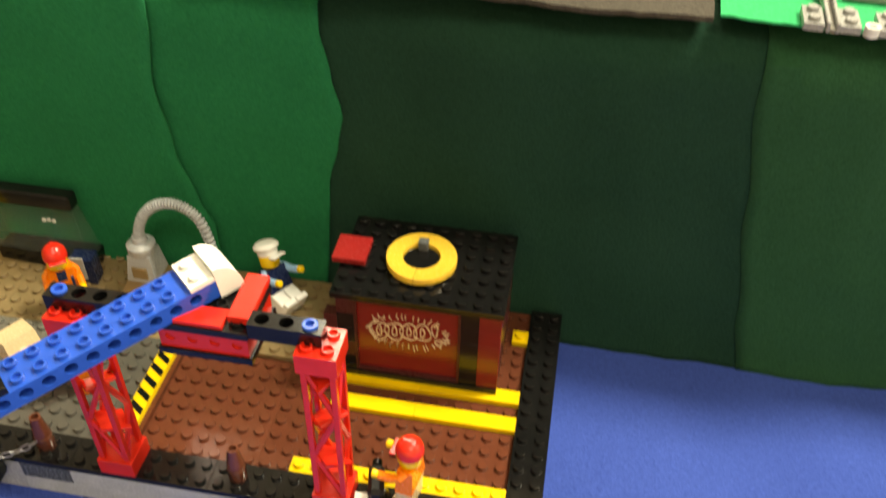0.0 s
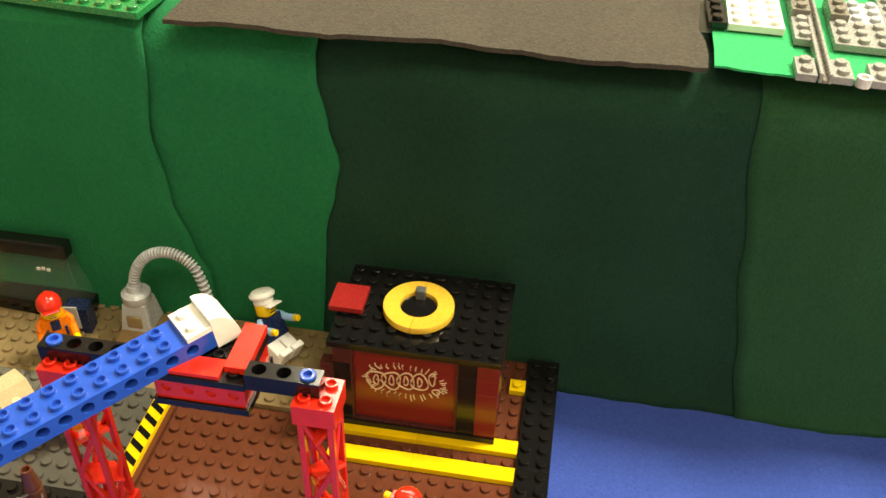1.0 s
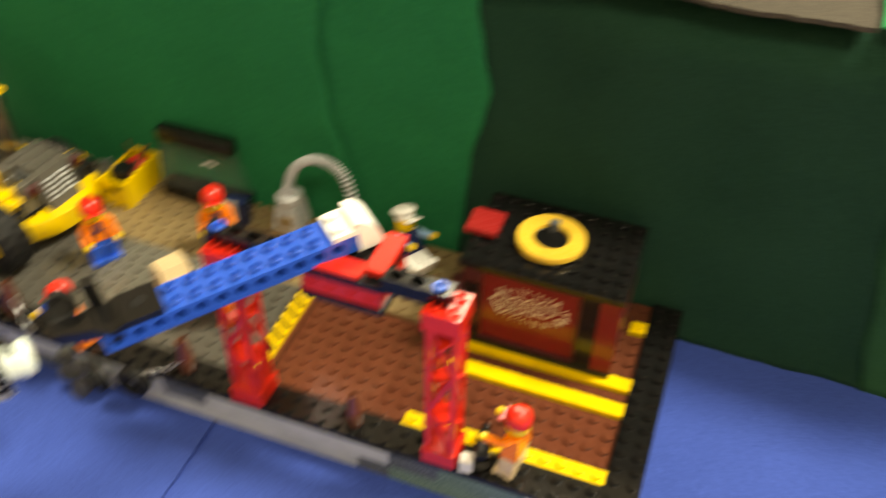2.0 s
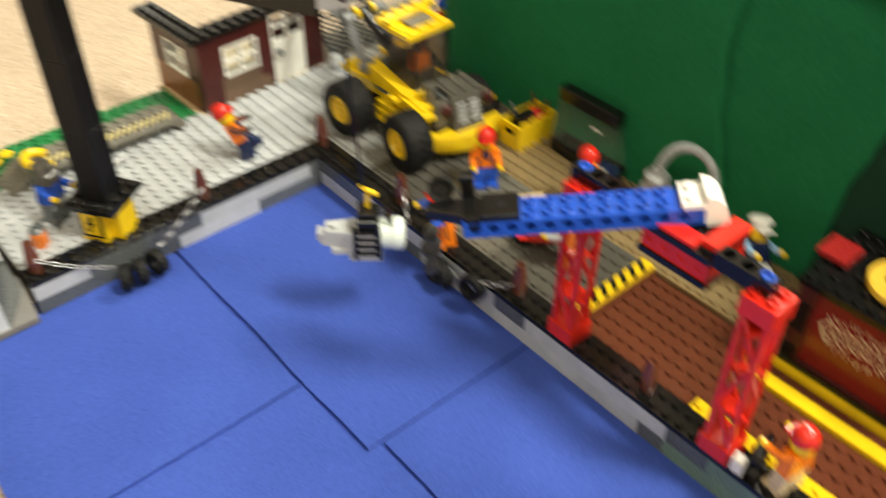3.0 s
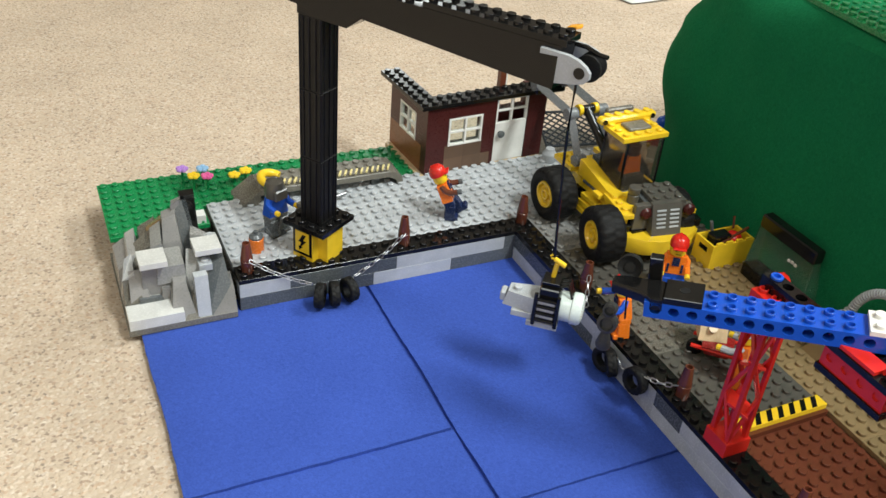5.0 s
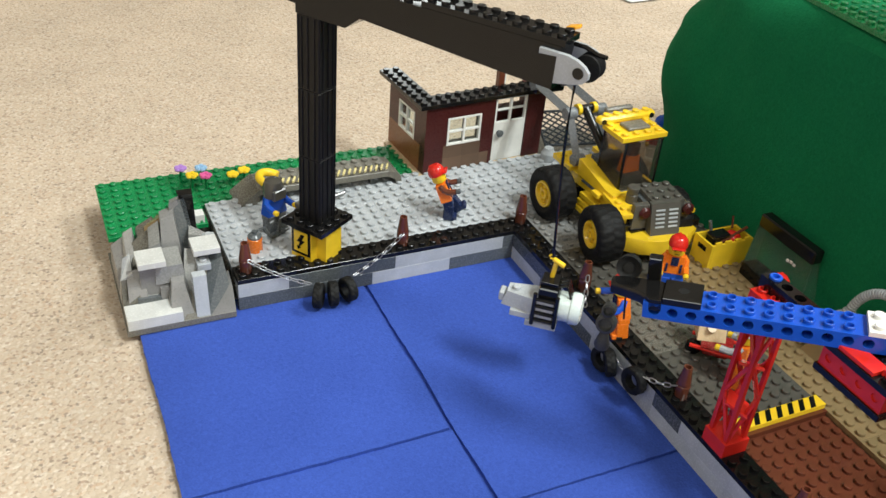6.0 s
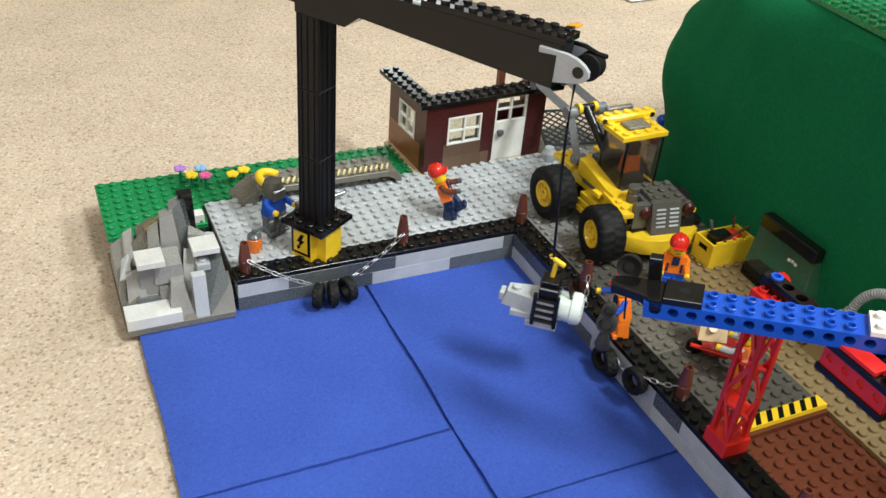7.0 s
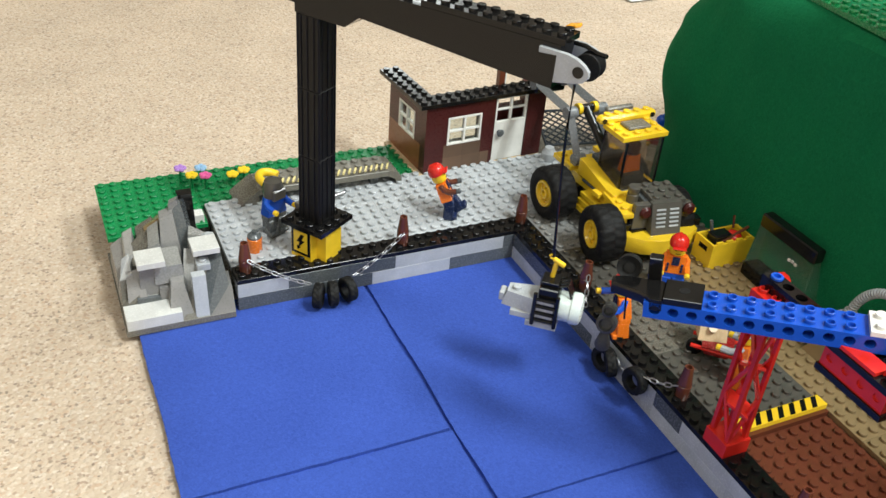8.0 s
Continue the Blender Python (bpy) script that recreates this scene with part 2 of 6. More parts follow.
# ---------------------------------------------------------------- mesh builder
class Form:
    """Gathers shapes into one mesh."""

    def __init__(self):
        self.v, self.f, self.smooth, self.mats, self.m, self.k = [], [], [], [], Matrix(), 0

    def add(self, verts, faces, smooth=False):
        n = len(self.v)
        self.v += [tuple(self.m @ Vector(p)) for p in verts]
        for face in faces:
            self.f.append([n + i for i in face])
            self.smooth.append(smooth)
            self.mats.append(self.k)
        return self

    def box(self, x0, x1, y0, y1, z0, z1, b=0.00012):
        b = min(b, (x1 - x0) * 0.3, (y1 - y0) * 0.3, (z1 - z0) * 0.3)
        verts, at = [], {}
        for ix, x in enumerate((x0, x1)):
            for iy, y in enumerate((y0, y1)):
                for iz, z in enumerate((z0, z1)):
                    sx, sy, sz = (b if ix == 0 else -b), (b if iy == 0 else -b), (b if iz == 0 else -b)
                    for ax, p in enumerate(((x, y + sy, z + sz), (x + sx, y, z + sz), (x + sx, y + sy, z))):
                        at[ix, iy, iz, ax] = len(verts)
                        verts.append(p)
        faces = []
        for s in (0, 1):
            faces.append([at[s, 0, 0, 0], at[s, 1, 0, 0], at[s, 1, 1, 0], at[s, 0, 1, 0]])
            faces.append([at[0, s, 0, 1], at[1, s, 0, 1], at[1, s, 1, 1], at[0, s, 1, 1]])
            faces.append([at[0, 0, s, 2], at[1, 0, s, 2], at[1, 1, s, 2], at[0, 1, s, 2]])
        for a in (0, 1):
            for c in (0, 1):
                faces.append([at[0, a, c, 1], at[1, a, c, 1], at[1, a, c, 2], at[0, a, c, 2]])
                faces.append([at[a, 0, c, 0], at[a, 1, c, 0], at[a, 1, c, 2], at[a, 0, c, 2]])
                faces.append([at[a, c, 0, 0], at[a, c, 1, 0], at[a, c, 1, 1], at[a, c, 0, 1]])
                for d in (0, 1):
                    faces.append([at[a, c, d, 0], at[a, c, d, 1], at[a, c, d, 2]])
        return self.add(verts, faces)

    def lathe(self, profile, n=16, smooth=True):
        """Turns (radius, height) rows round the z axis; radius 0 closes an end."""
        verts, faces, rings = [], [], []
        for r, z in profile:
            if r <= 1e-7:
                rings.append([len(verts)] * n)
                verts.append((0, 0, z))
            else:
                rings.append(list(range(len(verts), len(verts) + n)))
                verts += [(r * math.cos(2 * math.pi * i / n), r * math.sin(2 * math.pi * i / n), z) for i in range(n)]
        for a, b in zip(rings, rings[1:]):
            for i in range(n):
                q = [a[i], a[(i + 1) % n], b[(i + 1) % n], b[i]]
                q = [k for j, k in enumerate(q) if k not in q[:j]]
                if len(q) > 2:
                    faces.append(q)
        return self.add(verts, faces, smooth)

    def pierced(self, n, pitch, z0, z1, cz, r, depth):
        """A row of n square cells from x = 0 in the plane y = 0, each with a round hole that runs back to y = depth."""
        k = 16
        for c in range(n):
            cx, verts, faces = (c + 0.5) * pitch, [], []
            for i in range(k):
                a = math.radians(-135 + 360 * i / k)
                s = 1 / max(abs(math.cos(a)), abs(math.sin(a)))
                dz = s * math.sin(a)
                verts.append((cx + s * math.cos(a) * pitch / 2, 0, cz + (dz * (z1 - cz) if dz > 0 else dz * (cz - z0))))
                verts.append((cx + r * math.cos(a), 0, cz + r * math.sin(a)))
                verts.append((cx + r * math.cos(a), depth, cz + r * math.sin(a)))
            for i in range(k):
                p, q = 3 * i, 3 * ((i + 1) % k)
                faces += [[p, q, q + 1, p + 1], [p + 1, q + 1, q + 2, p + 2]]
            faces.append([3 * i + 2 for i in range(k)])
            self.add(verts, faces)
        x = n * pitch
        return self.add([(0, 0, z0), (x, 0, z0), (x, depth, z0), (0, depth, z0), (0, 0, z1), (x, 0, z1), (x, depth, z1), (0, depth, z1)],
                        [[0, 3, 2, 1], [4, 5, 6, 7], [0, 4, 7, 3], [1, 2, 6, 5]])

    def rod(self, p, q, r, r2=None, n=12, b=0.0):
        """A round bar from p to q, closed at both ends."""
        p, q = Vector(p), Vector(q)
        r2 = r if r2 is None else r2
        turn = (q - p).to_track_quat("Z", "Y").to_matrix().to_4x4()
        keep, h = self.m, (q - p).length
        self.m = keep @ Matrix.Translation(p) @ turn
        b = min(b, h * 0.3)
        if b:
            self.lathe([(0, 0), (r - b, 0), (r, b), (r2, h - b), (r2 - b, h), (0, h)], n, False)
        if not b:
            ring = lambda z, rr: [(rr * math.cos(2 * math.pi * i / n), rr * math.sin(2 * math.pi * i / n), z) for i in range(n)]
            self.add(ring(0, r) + ring(h, r2), [[i, (i + 1) % n, n + (i + 1) % n, n + i] for i in range(n)], True)
            self.add(ring(0, r), [list(range(n))])
            self.add(ring(h, r2), [list(range(n))])
        self.m = keep
        return self

    def tube(self, pts, r, n=8, closed=False):
        pts = [Vector(p) for p in pts]
        verts, faces, k = [], [], len(pts)
        for i, p in enumerate(pts):
            a = pts[i - 1] if (i or closed) else p
            b = pts[(i + 1) % k] if (i < k - 1 or closed) else p
            turn = (b - a).to_track_quat("Z", "Y").to_matrix()
            verts += [p + turn @ Vector((r * math.cos(2 * math.pi * j / n), r * math.sin(2 * math.pi * j / n), 0)) for j in range(n)]
        for i in range(k if closed else k - 1):
            c = (i + 1) % k
            for j in range(n):
                faces.append([i * n + j, i * n + (j + 1) % n, c * n + (j + 1) % n, c * n + j])
        if not closed:
            faces += [list(range(n)), list(range((k - 1) * n, k * n))]
        return self.add(verts, faces, True)

    def prism(self, poly, z0, z1, b=0.0):
        """An outline in x and y, drawn out from z0 to z1."""
        n = len(poly)
        if b:
            c = Vector((sum(p[0] for p in poly) / n, sum(p[1] for p in poly) / n))
            inner = [tuple(c + (Vector(p) - c) * (1 - b / max((Vector(p) - c).length, 1e-6))) for p in poly]
            rows = [(inner, z0), (poly, z0 + b), (poly, z1 - b), (inner, z1)]
        else:
            rows = [(poly, z0), (poly, z1)]
        verts = [(x, y, z) for row, z in rows for x, y in row]
        faces = [[r * n + i, r * n + (i + 1) % n, (r + 1) * n + (i + 1) % n, (r + 1) * n + i] for r in range(len(rows) - 1) for i in range(n)]
        faces += [list(range(n)), list(range((len(rows) - 1) * n, len(rows) * n))]
        return self.add(verts, faces)

    def frustum(self, low, z0, high, z1):
        """Joins two outlines of the same number of points at two heights."""
        n = len(low)
        verts = [(x, y, z0) for x, y in low] + [(x, y, z1) for x, y in high]
        return self.add(verts, [[i, (i + 1) % n, n + (i + 1) % n, n + i] for i in range(n)] + [list(range(n)), list(range(n, 2 * n))])

    def stud(self, x, y, z, hollow=False, n=14):
        keep = self.m
        self.m = keep @ Matrix.Translation((x, y, z))
        if hollow:
            self.lathe([(0.0024, -0.0001), (0.0024, 0.0016), (0.0022, 0.0018), (0.0017, 0.0018), (0.0016, 0.0016), (0.0016, 0.0001), (0, 0.0001)], n)
        else:
            self.lathe([(0.0024, -0.0001), (0.0024, 0.0016), (0.0022, 0.0018), (0, 0.0018)], n)
        self.m = keep
        return self

    def slab(self, nx, ny, h, hollow=False, studs=True):
        """A stud-topped brick or plate, one corner at the origin."""
        g = 0.00003
        self.box(g, nx * S - g, g, ny * S - g, 0, h)
        if studs:
            for i in range(nx):
                for j in range(ny):
                    self.stud((i + 0.5) * S, (j + 0.5) * S, h, hollow)
        return self

    def mesh(self, name, *mats):
        me = bpy.data.meshes.new(name)
        me.from_pydata(self.v, [], self.f)
        me.polygons.foreach_set("material_index", self.mats)
        bm = bmesh.new()
        bm.from_mesh(me)
        bmesh.ops.recalc_face_normals(bm, faces=bm.faces)
        bm.to_mesh(me)
        bm.free()
        me.polygons.foreach_set("use_smooth", [True] * len(me.polygons))
        me.set_sharp_from_angle(angle=0.6)
        for mat in mats:
            me.materials.append(mat)
        return me


def thing(name, label, category, m=None, group="", kind=""):
    """An Empty at a thing's base that carries its parts."""
    ob = tagged(new(name), label, category, group, kind)
    ob.empty_display_size = 0.01
    if m is not None:
        ob.matrix_basis = m
    return ob


def part(name, form, mat, parent, label="", m=None):
    """One mesh under a thing or under a part."""
    mats = mat if isinstance(mat, (list, tuple)) else [mat]
    ob = new(name, form.mesh(name, *mats) if isinstance(form, Form) else form)
    ob.parent = parent
    if m is not None:
        ob.matrix_basis = m
    if label:
        ob["label"] = label
    return ob


def solo(name, form, mat, label, category, m=None, group="", kind=""):
    """A thing of one mesh."""
    mats = mat if isinstance(mat, (list, tuple)) else [mat]
    ob = tagged(new(name, form.mesh(name, *mats)), label, category, group, kind)
    if m is not None:
        ob.matrix_basis = m
    return ob


SLABS = {}


def slab_mesh(nx, ny, h, mat, studs=True, hollow=False):
    key = (nx, ny, round(h, 5), mat.name, studs, hollow)
    if key not in SLABS:
        SLABS[key] = Form().slab(nx, ny, h, hollow, studs).mesh("slab", mat)
    return SLABS[key]


def lay(parent, name, x, y, z, nx, ny, h, mat, studs=True, label="", hollow=False):
    """A brick or plate by its corner in studs and its underside in metres."""
    return part(name, slab_mesh(nx, ny, h, mat, studs, hollow), mat, parent, label, pose(x * S, y * S, z))


def on_deck(x, y, z=0.0, turn=0):
    return pose(x, y, DECK + z, 0, 0, turn)


# ---------------------------------------------------------------- room
FLOOR = -0.0045


def sheet(x0, x1, y0, y1, z, thick, nx, ny, wave, seed, edge=0.0):
    """A cloth lying flat, with slow waves and slightly wandering edges."""
    form = Form()

    def at(i, j):
        u, v = i / nx, j / ny
        x, y = x0 + (x1 - x0) * u, y0 + (y1 - y0) * v
        if edge:
            e = (noise.noise((x * 18 + seed, y * 18, seed)) + 0.35 * noise.noise((x * 130, y * 130 + seed, seed)) + 0.15 * noise.noise((x * 420, y * 420, seed))) * edge
            x += e if i in (0, nx) else 0
            y += e if j in (0, ny) else 0
        return x, y, z + wave * noise.noise((x * 22 + seed, y * 22, seed * 0.7))

    top = [at(i, j) for i in range(nx + 1) for j in range(ny + 1)]
    low = [(p[0], p[1], p[2] - thick) for p in top]
    n, w = len(top), ny + 1
    faces = []
    for i in range(nx):
        for j in range(ny):
            q = [i * w + j, (i + 1) * w + j, (i + 1) * w + j + 1, i * w + j + 1]
            faces += [q, [n + k for k in reversed(q)]]
    for i in range(nx):
        for j in (0, ny):
            faces.append([i * w + j, (i + 1) * w + j, n + (i + 1) * w + j, n + i * w + j])
    for j in range(ny):
        for i in (0, nx):
            faces.append([i * w + j, i * w + j + 1, n + i * w + j + 1, n + i * w + j])
    form.add(top + low, faces, True)
    return form


solo("floor", sheet(-2.4, 4.6, -2.6, 8.0, FLOOR, 0.02, 56, 84, 0.0004, 3.1), CARPET, "beige cut-pile carpet with brown flecks", "carpet", kind="structure")
for name, x0, x1, y0, y1 in (("wall_north", -2.5, 4.7, 8.0, 8.1), ("wall_south", -2.5, 4.7, -2.7, -2.6), ("wall_east", 4.6, 4.7, -2.6, 8.0), ("wall_west", -2.5, -2.4, -2.6, 8.0)):
    solo(name, Form().box(x0, x1, y0, y1, -0.02, 2.4, 0.002), PAINT, "plain cream painted room wall", "wall", kind="structure")
solo("ceiling", Form().box(-2.5, 4.7, -2.7, 8.1, 2.4, 2.5, 0.002), CEIL, "plain white painted ceiling", "ceiling", kind="structure")

# ---------------------------------------------------------------- blue felt sea
sea = thing("felt_water", "blue felt sheets laid edge to edge as water", "felt", kind="structure")
part("felt_sheet", sheet(-0.246, 0.150, -0.90, 0.006, -0.0024, 0.0012, 40, 80, 0.0, 1.0), BLUE_FELT, sea)
part("felt_sheet", sheet(-0.2525, -0.1099, -0.1371, 0.012, 0.0, 0.0022, 70, 70, 0.0005, 2.0, 0.0012), BLUE_FELT, sea)
part("felt_sheet", sheet(-0.1073, 0.004, -0.1940, 0.012, 0.0, 0.0022, 60, 90, 0.0005, 3.0, 0.0010), BLUE_FELT, sea)
part("felt_sheet", sheet(-0.2535, -0.1099, -0.1944, -0.1396, 0.0, 0.0022, 70, 30, 0.0005, 4.0, 0.0012), BLUE_FELT, sea)
part("felt_sheet", sheet(-0.2535, -0.1010, -0.66, -0.1944, 0.0, 0.0022, 70, 120, 0.0005, 4.0, 0.0012), BLUE_FELT, sea)
part("felt_sheet", sheet(-0.0992, 0.150, -0.90, -0.1964, 0.0, 0.0022, 90, 160, 0.0005, 5.0, 0.0012), BLUE_FELT, sea)

# ---------------------------------------------------------------- raised felt-covered table behind the quay
TABLE = 0.186
BEND = 0.022                               # radius of the felt over the table's edge
table = thing("draped_table", "low table draped in green felt sheets", "table", kind="structure")
part("tabletop", Form().box(0.185, 1.3, -1.5, 0.015, 0.10, TABLE - 0.004, 0.003), PAINT, table)


def plan(s, out):
    """The drape's line in plan: along the table's front, then round its end."""
    r, start = 0.100, -0.014
    s -= start
    if s < 0:
        return 0.150 - out, s + start
    a = s / r
    if a < math.pi / 2:
        return 0.150 + r - (r + out) * math.cos(a), start + (r + out) * math.sin(a)
    return 0.150 + r + (s - r * math.pi / 2), start + r + out


def trace(rows):
    """A line of (height, place) pairs as a function of height."""
    def place(z):
        for (z0, p0), (z1, p1) in zip(rows, rows[1:]):
            if z <= z1:
                k = max(0, (z - z0) / (z1 - z0))
                k = k * k * (3 - 2 * k)
                return p0 + (p1 - p0) * k
        return rows[-1][1]
    return place


LEFT_SEAM = trace([(0, -0.222), (0.06, -0.2135), (0.075, -0.2060), (0.108, -0.1958), (0.149, -0.1905), (0.18, -0.1935), (0.2, -0.196)])
RIGHT_SEAM = trace([(0, -0.272), (0.094, -0.275), (0.122, -0.2805), (0.138, -0.2832), (0.161, -0.2780), (0.187, -0.2735), (0.2, -0.273)])
OLIVE_SEAM = trace([(0, -0.494), (0.041, -0.487), (0.112, -0.477), (0.18, -0.468), (0.2, -0.467)])
BULGE = trace([(0, 0), (0.3, 0.0034), (0.66, 0.0200), (0.84, 0.0150), (1.0, 0.0010)])


def ease(k):
    k = min(1, max(0, k))
    return k * k * (3 - 2 * k)


def drape(s0, s1, lift, seed, lean=1.0, edge0=None, edge1=None, crest=0.0, fall=0.0):
    """A felt sheet hung over the table's edge from the floor to the top."""
    form, nu, nv = Form(), max(8, int((s1 - s0) / 0.006)), 34
    verts = []
    for i in range(nu + 1):
        for j in range(nv + 1):
            v = j / nv
            high = TABLE * min(1, v / 0.8)
            a, b = (edge0(high) if edge0 else s0), (edge1(high) if edge1 else s1)
            s = a + (b - a) * i / nu
            brow = 0.004 - crest * ease((-0.30 - s) / 0.07)
            up = lift - fall * ease((s + 0.15) / 0.12)
            if v < 0.8:
                w = v / 0.8
                z = FLOOR + 0.002 + (TABLE - FLOOR - 0.002 - BEND) * w
                out = 0.012 * (1 - w) ** 1.6 * lean - brow * w + BULGE(w) * min(1, max(0, s / 0.05))
                out += 0.005 * noise.noise((s * 16 + seed, z * 5, seed)) * (1 - 0.4 * w) + 0.0014 * noise.noise((s * 60, z * 40, seed))
                x, y = plan(s, out + up)
            else:
                w = (v - 0.8) / 0.2
                bend = min(1, w / 0.4)
                x, y = plan(s, up - brow - BEND * (1 - math.cos(bend * math.pi / 2)) - 0.05 * max(0, w - 0.4))
                z = TABLE - BEND + BEND * math.sin(bend * math.pi / 2) + up + 0.0006 * noise.noise((s * 40, w * 3, seed))
            verts.append((x, y, z))
    n = nv + 1
    form.add(verts, [[i * n + j, (i + 1) * n + j, (i + 1) * n + j + 1, i * n + j + 1] for i in range(nu) for j in range(nv)], True)
    return form


def hang(name, mat, label, thick, *args, **kw):
    ob = part(name, drape(*args, **kw), mat, table, label)
    mod = ob.modifiers.new("thickness", "SOLIDIFY")
    mod.thickness, mod.offset = thick, 0
    return ob


hang("felt_drape", GREEN_FELT, "mid-green felt hanging smooth round the table end", 0.0016, -0.204, 0.55, 0.0076, 2.0, edge0=LEFT_SEAM, fall=0.0018)
hang("felt_drape", GREEN_FELT, "mid-green felt with a curved overlapping edge", 0.0016, -0.282, -0.185, 0.0022, 5.0, edge0=RIGHT_SEAM)
# this sheet's colour carries shade that no object here casts
hang("felt_drape", SHADED_FELT, "dark green felt sheet with shade put into its colour", 0.0016, -0.506, -0.262, -0.0020, 8.0, lean=1.3, crest=0.012)
hang("felt_drape", OLIVE_FELT, "dark olive-green felt", 0.0016, -1.4, -0.468, -0.0012, 8.0, lean=1.3, edge1=OLIVE_SEAM, crest=0.012)

road = sheet(0.1425, 0.9, -0.4425, -0.208, TABLE + 0.007, 0.0022, 60, 40, 0.0016, 9.0, 0.006)
solo("felt_road", road, ROAD_FELT, "charcoal felt strip with a wavy edge lying on the table", "felt")
solo("felt_lawn", sheet(0.1465, 0.9, -0.4790, -0.4465, TABLE + 0.0060, 0.001, 40, 16, 0.0010, 12.0, 0.004), BRIGHT_FELT, "bright green felt strip on the table", "felt")
solo("felt_lawn", sheet(0.1470, 0.9, -0.70, -0.4800, TABLE + 0.0054, 0.002, 40, 12, 0.0006, 13.0, 0.002), BRIGHT_FELT, "bright green felt under grey track plates", "felt")

# ---------------------------------------------------------------- quay walls, brick by brick
quay = thing("quay_wall", "grey toy-brick quay wall two bricks high", "wall", kind="structure")
TONES = {"l": LGREY, "d": DGREY, "m": MGREY, "s": SANDGREEN, "b": BLACK}


def course(z, runs, along):
    at = 0
    for n, tone in runs:
        if along == "x":
            lay(quay, "brick", at - n, 0, z, n, 1, BR, TONES[tone], False)
        else:
            lay(quay, "brick", 0, at - n, z, 1, n, BR, TONES[tone], False)
        at -= n


course(0, [(6, "d"), (7, "l"), (4, "d"), (7, "d")], "x")
course(BR, [(1, "d"), (10, "l"), (4, "d"), (5, "d"), (4, "l")], "x")
course(0, [(5, "l"), (8, "d"), (8, "l"), (8, "l"), (5, "l"), (2, "d"), (6, "s"), (8, "l")], "y")
course(BR, [(6, "d"), (8, "l"), (7, "l"), (3, "d"), (8, "l"), (4, "l"), (3, "d"), (5, "s"), (6, "l")], "y")
for x0, x1 in ((1, 9), (9, 17)):
    for k, z in enumerate((0, BR)):
        lay(quay, "brick", x0, -50, z, x1 - x0, 1, BR, (BLACK, DGREY)[k], False)
part("fill", Form().box(0.0085, 0.1355, -0.3915, 0.142, 0.0002, 0.0188, 0.0004), OGREY, quay)
part("fill", Form().box(-0.1915, 0.008, 0.0085, 0.142, 0.0002, 0.0188, 0.0004), OGREY, quay)
part("fill", Form().box(-0.2555, -0.192, 0.081, 0.142, 0.0002, 0.0178, 0.0004), OGREY, quay)

# ---------------------------------------------------------------- deck plates
Z2 = 2 * BR
deck = thing("quay_deck", "stud-topped plates in black, grey, tan and brown decking the quay", "deck", kind="structure")
for x in (-24, -16, -8):
    lay(deck, "plate", x, 0, Z2, 8, 2, PL, BLACK)
lay(deck, "plate", 0, 0, Z2, 2, 2, PL, BLACK)
for y in range(-48, 0, 8):
    lay(deck, "plate", 0, y, Z2, 2, 8, PL, BLACK)
lay(deck, "plate", 0, -50, Z2, 8, 2, PL, BLACK)
lay(deck, "plate", 8, -50, Z2, 9, 2, PL, BLACK)
for x, n in ((-24, 6), (-18, 8), (-10, 8), (-2, 8), (6, 4)):
    lay(deck, "plate", x, 2, Z2, n, 6, PL, LGREY)
    lay(deck, "plate", x, 8, Z2, n, 4, PL, LGREY)
for y, n, mat in ((-4, 6, MGREY), (-12, 8, SOOT), (-18, 6, OGREY), (-26, 8, SOOT)):
    lay(deck, "plate", 2, y, Z2, 8, n, PL, mat)
for y, n, mat in ((2, 10, MGREY), (-6, 8, OGREY), (-14, 8, DTAN), (-22, 8, DTAN), (-30, 8, DTAN), (-37, 7, DTAN)):
    lay(deck, "plate", 10, y, Z2, 7, n, PL, mat)
LOW = Z2 - PL
for y, n in ((-34, 8), (-42, 8), (-48, 6)):
    lay(deck, "plate", 2, y, LOW, 8, n, PL, BROWN)
lay(deck, "plate", 10, -48, LOW, 7, 11, PL, BROWN)
lay(deck, "plate", 2, -27, Z2, 8, 1, PL, BROWN, False)
for x, y, nx, ny in ((2, -48, 1, 6), (2, -42, 1, 6), (7, -48, 1, 6), (7, -42, 1, 5), (9, -48, 1, 6), (9, -42, 1, 5), (14, -48, 1, 1)):
    lay(deck, "plate", x, y, Z2, nx, ny, PL, YELLOW, studs=(x in (2, 14)), label="yellow marking strip")
lawn = thing("lawn_plate", "green stud-topped baseplate behind the quay", "baseplate", pose(-32.3 * S, 12.05 * S, DECK - 0.0012 - PL))
for i, n in enumerate((8, 8, 8, 4)):
    part("plate", slab_mesh(n, 6, PL, GREEN), GREEN, lawn, m=pose(i * 8 * S, 0, 0))
part("plate", slab_mesh(8, 3, PL, GREEN), GREEN, lawn, m=pose(0, -3 * S, 0))

# hazard tile
hazard = thing("hazard_tile", "yellow tile with slanting black hazard stripes", "tile", pose(2 * S, -26.7 * S, DECK))
part("tile", Form().box(0, 8 * S, 0, S, 0, PL), YELLOW, hazard)
bars = Form()
for i in range(8):
    x = -0.0012 + i * 0.0078
    bars.prism([(x, 0.0003), (x + 0.0036, 0.0003), (x + 0.0086, S - 0.0003), (x + 0.0050, S - 0.0003)], PL - 0.0002, PL + 0.00008)
part("stripes", bars, BLACK, hazard, "black slanting stripes")


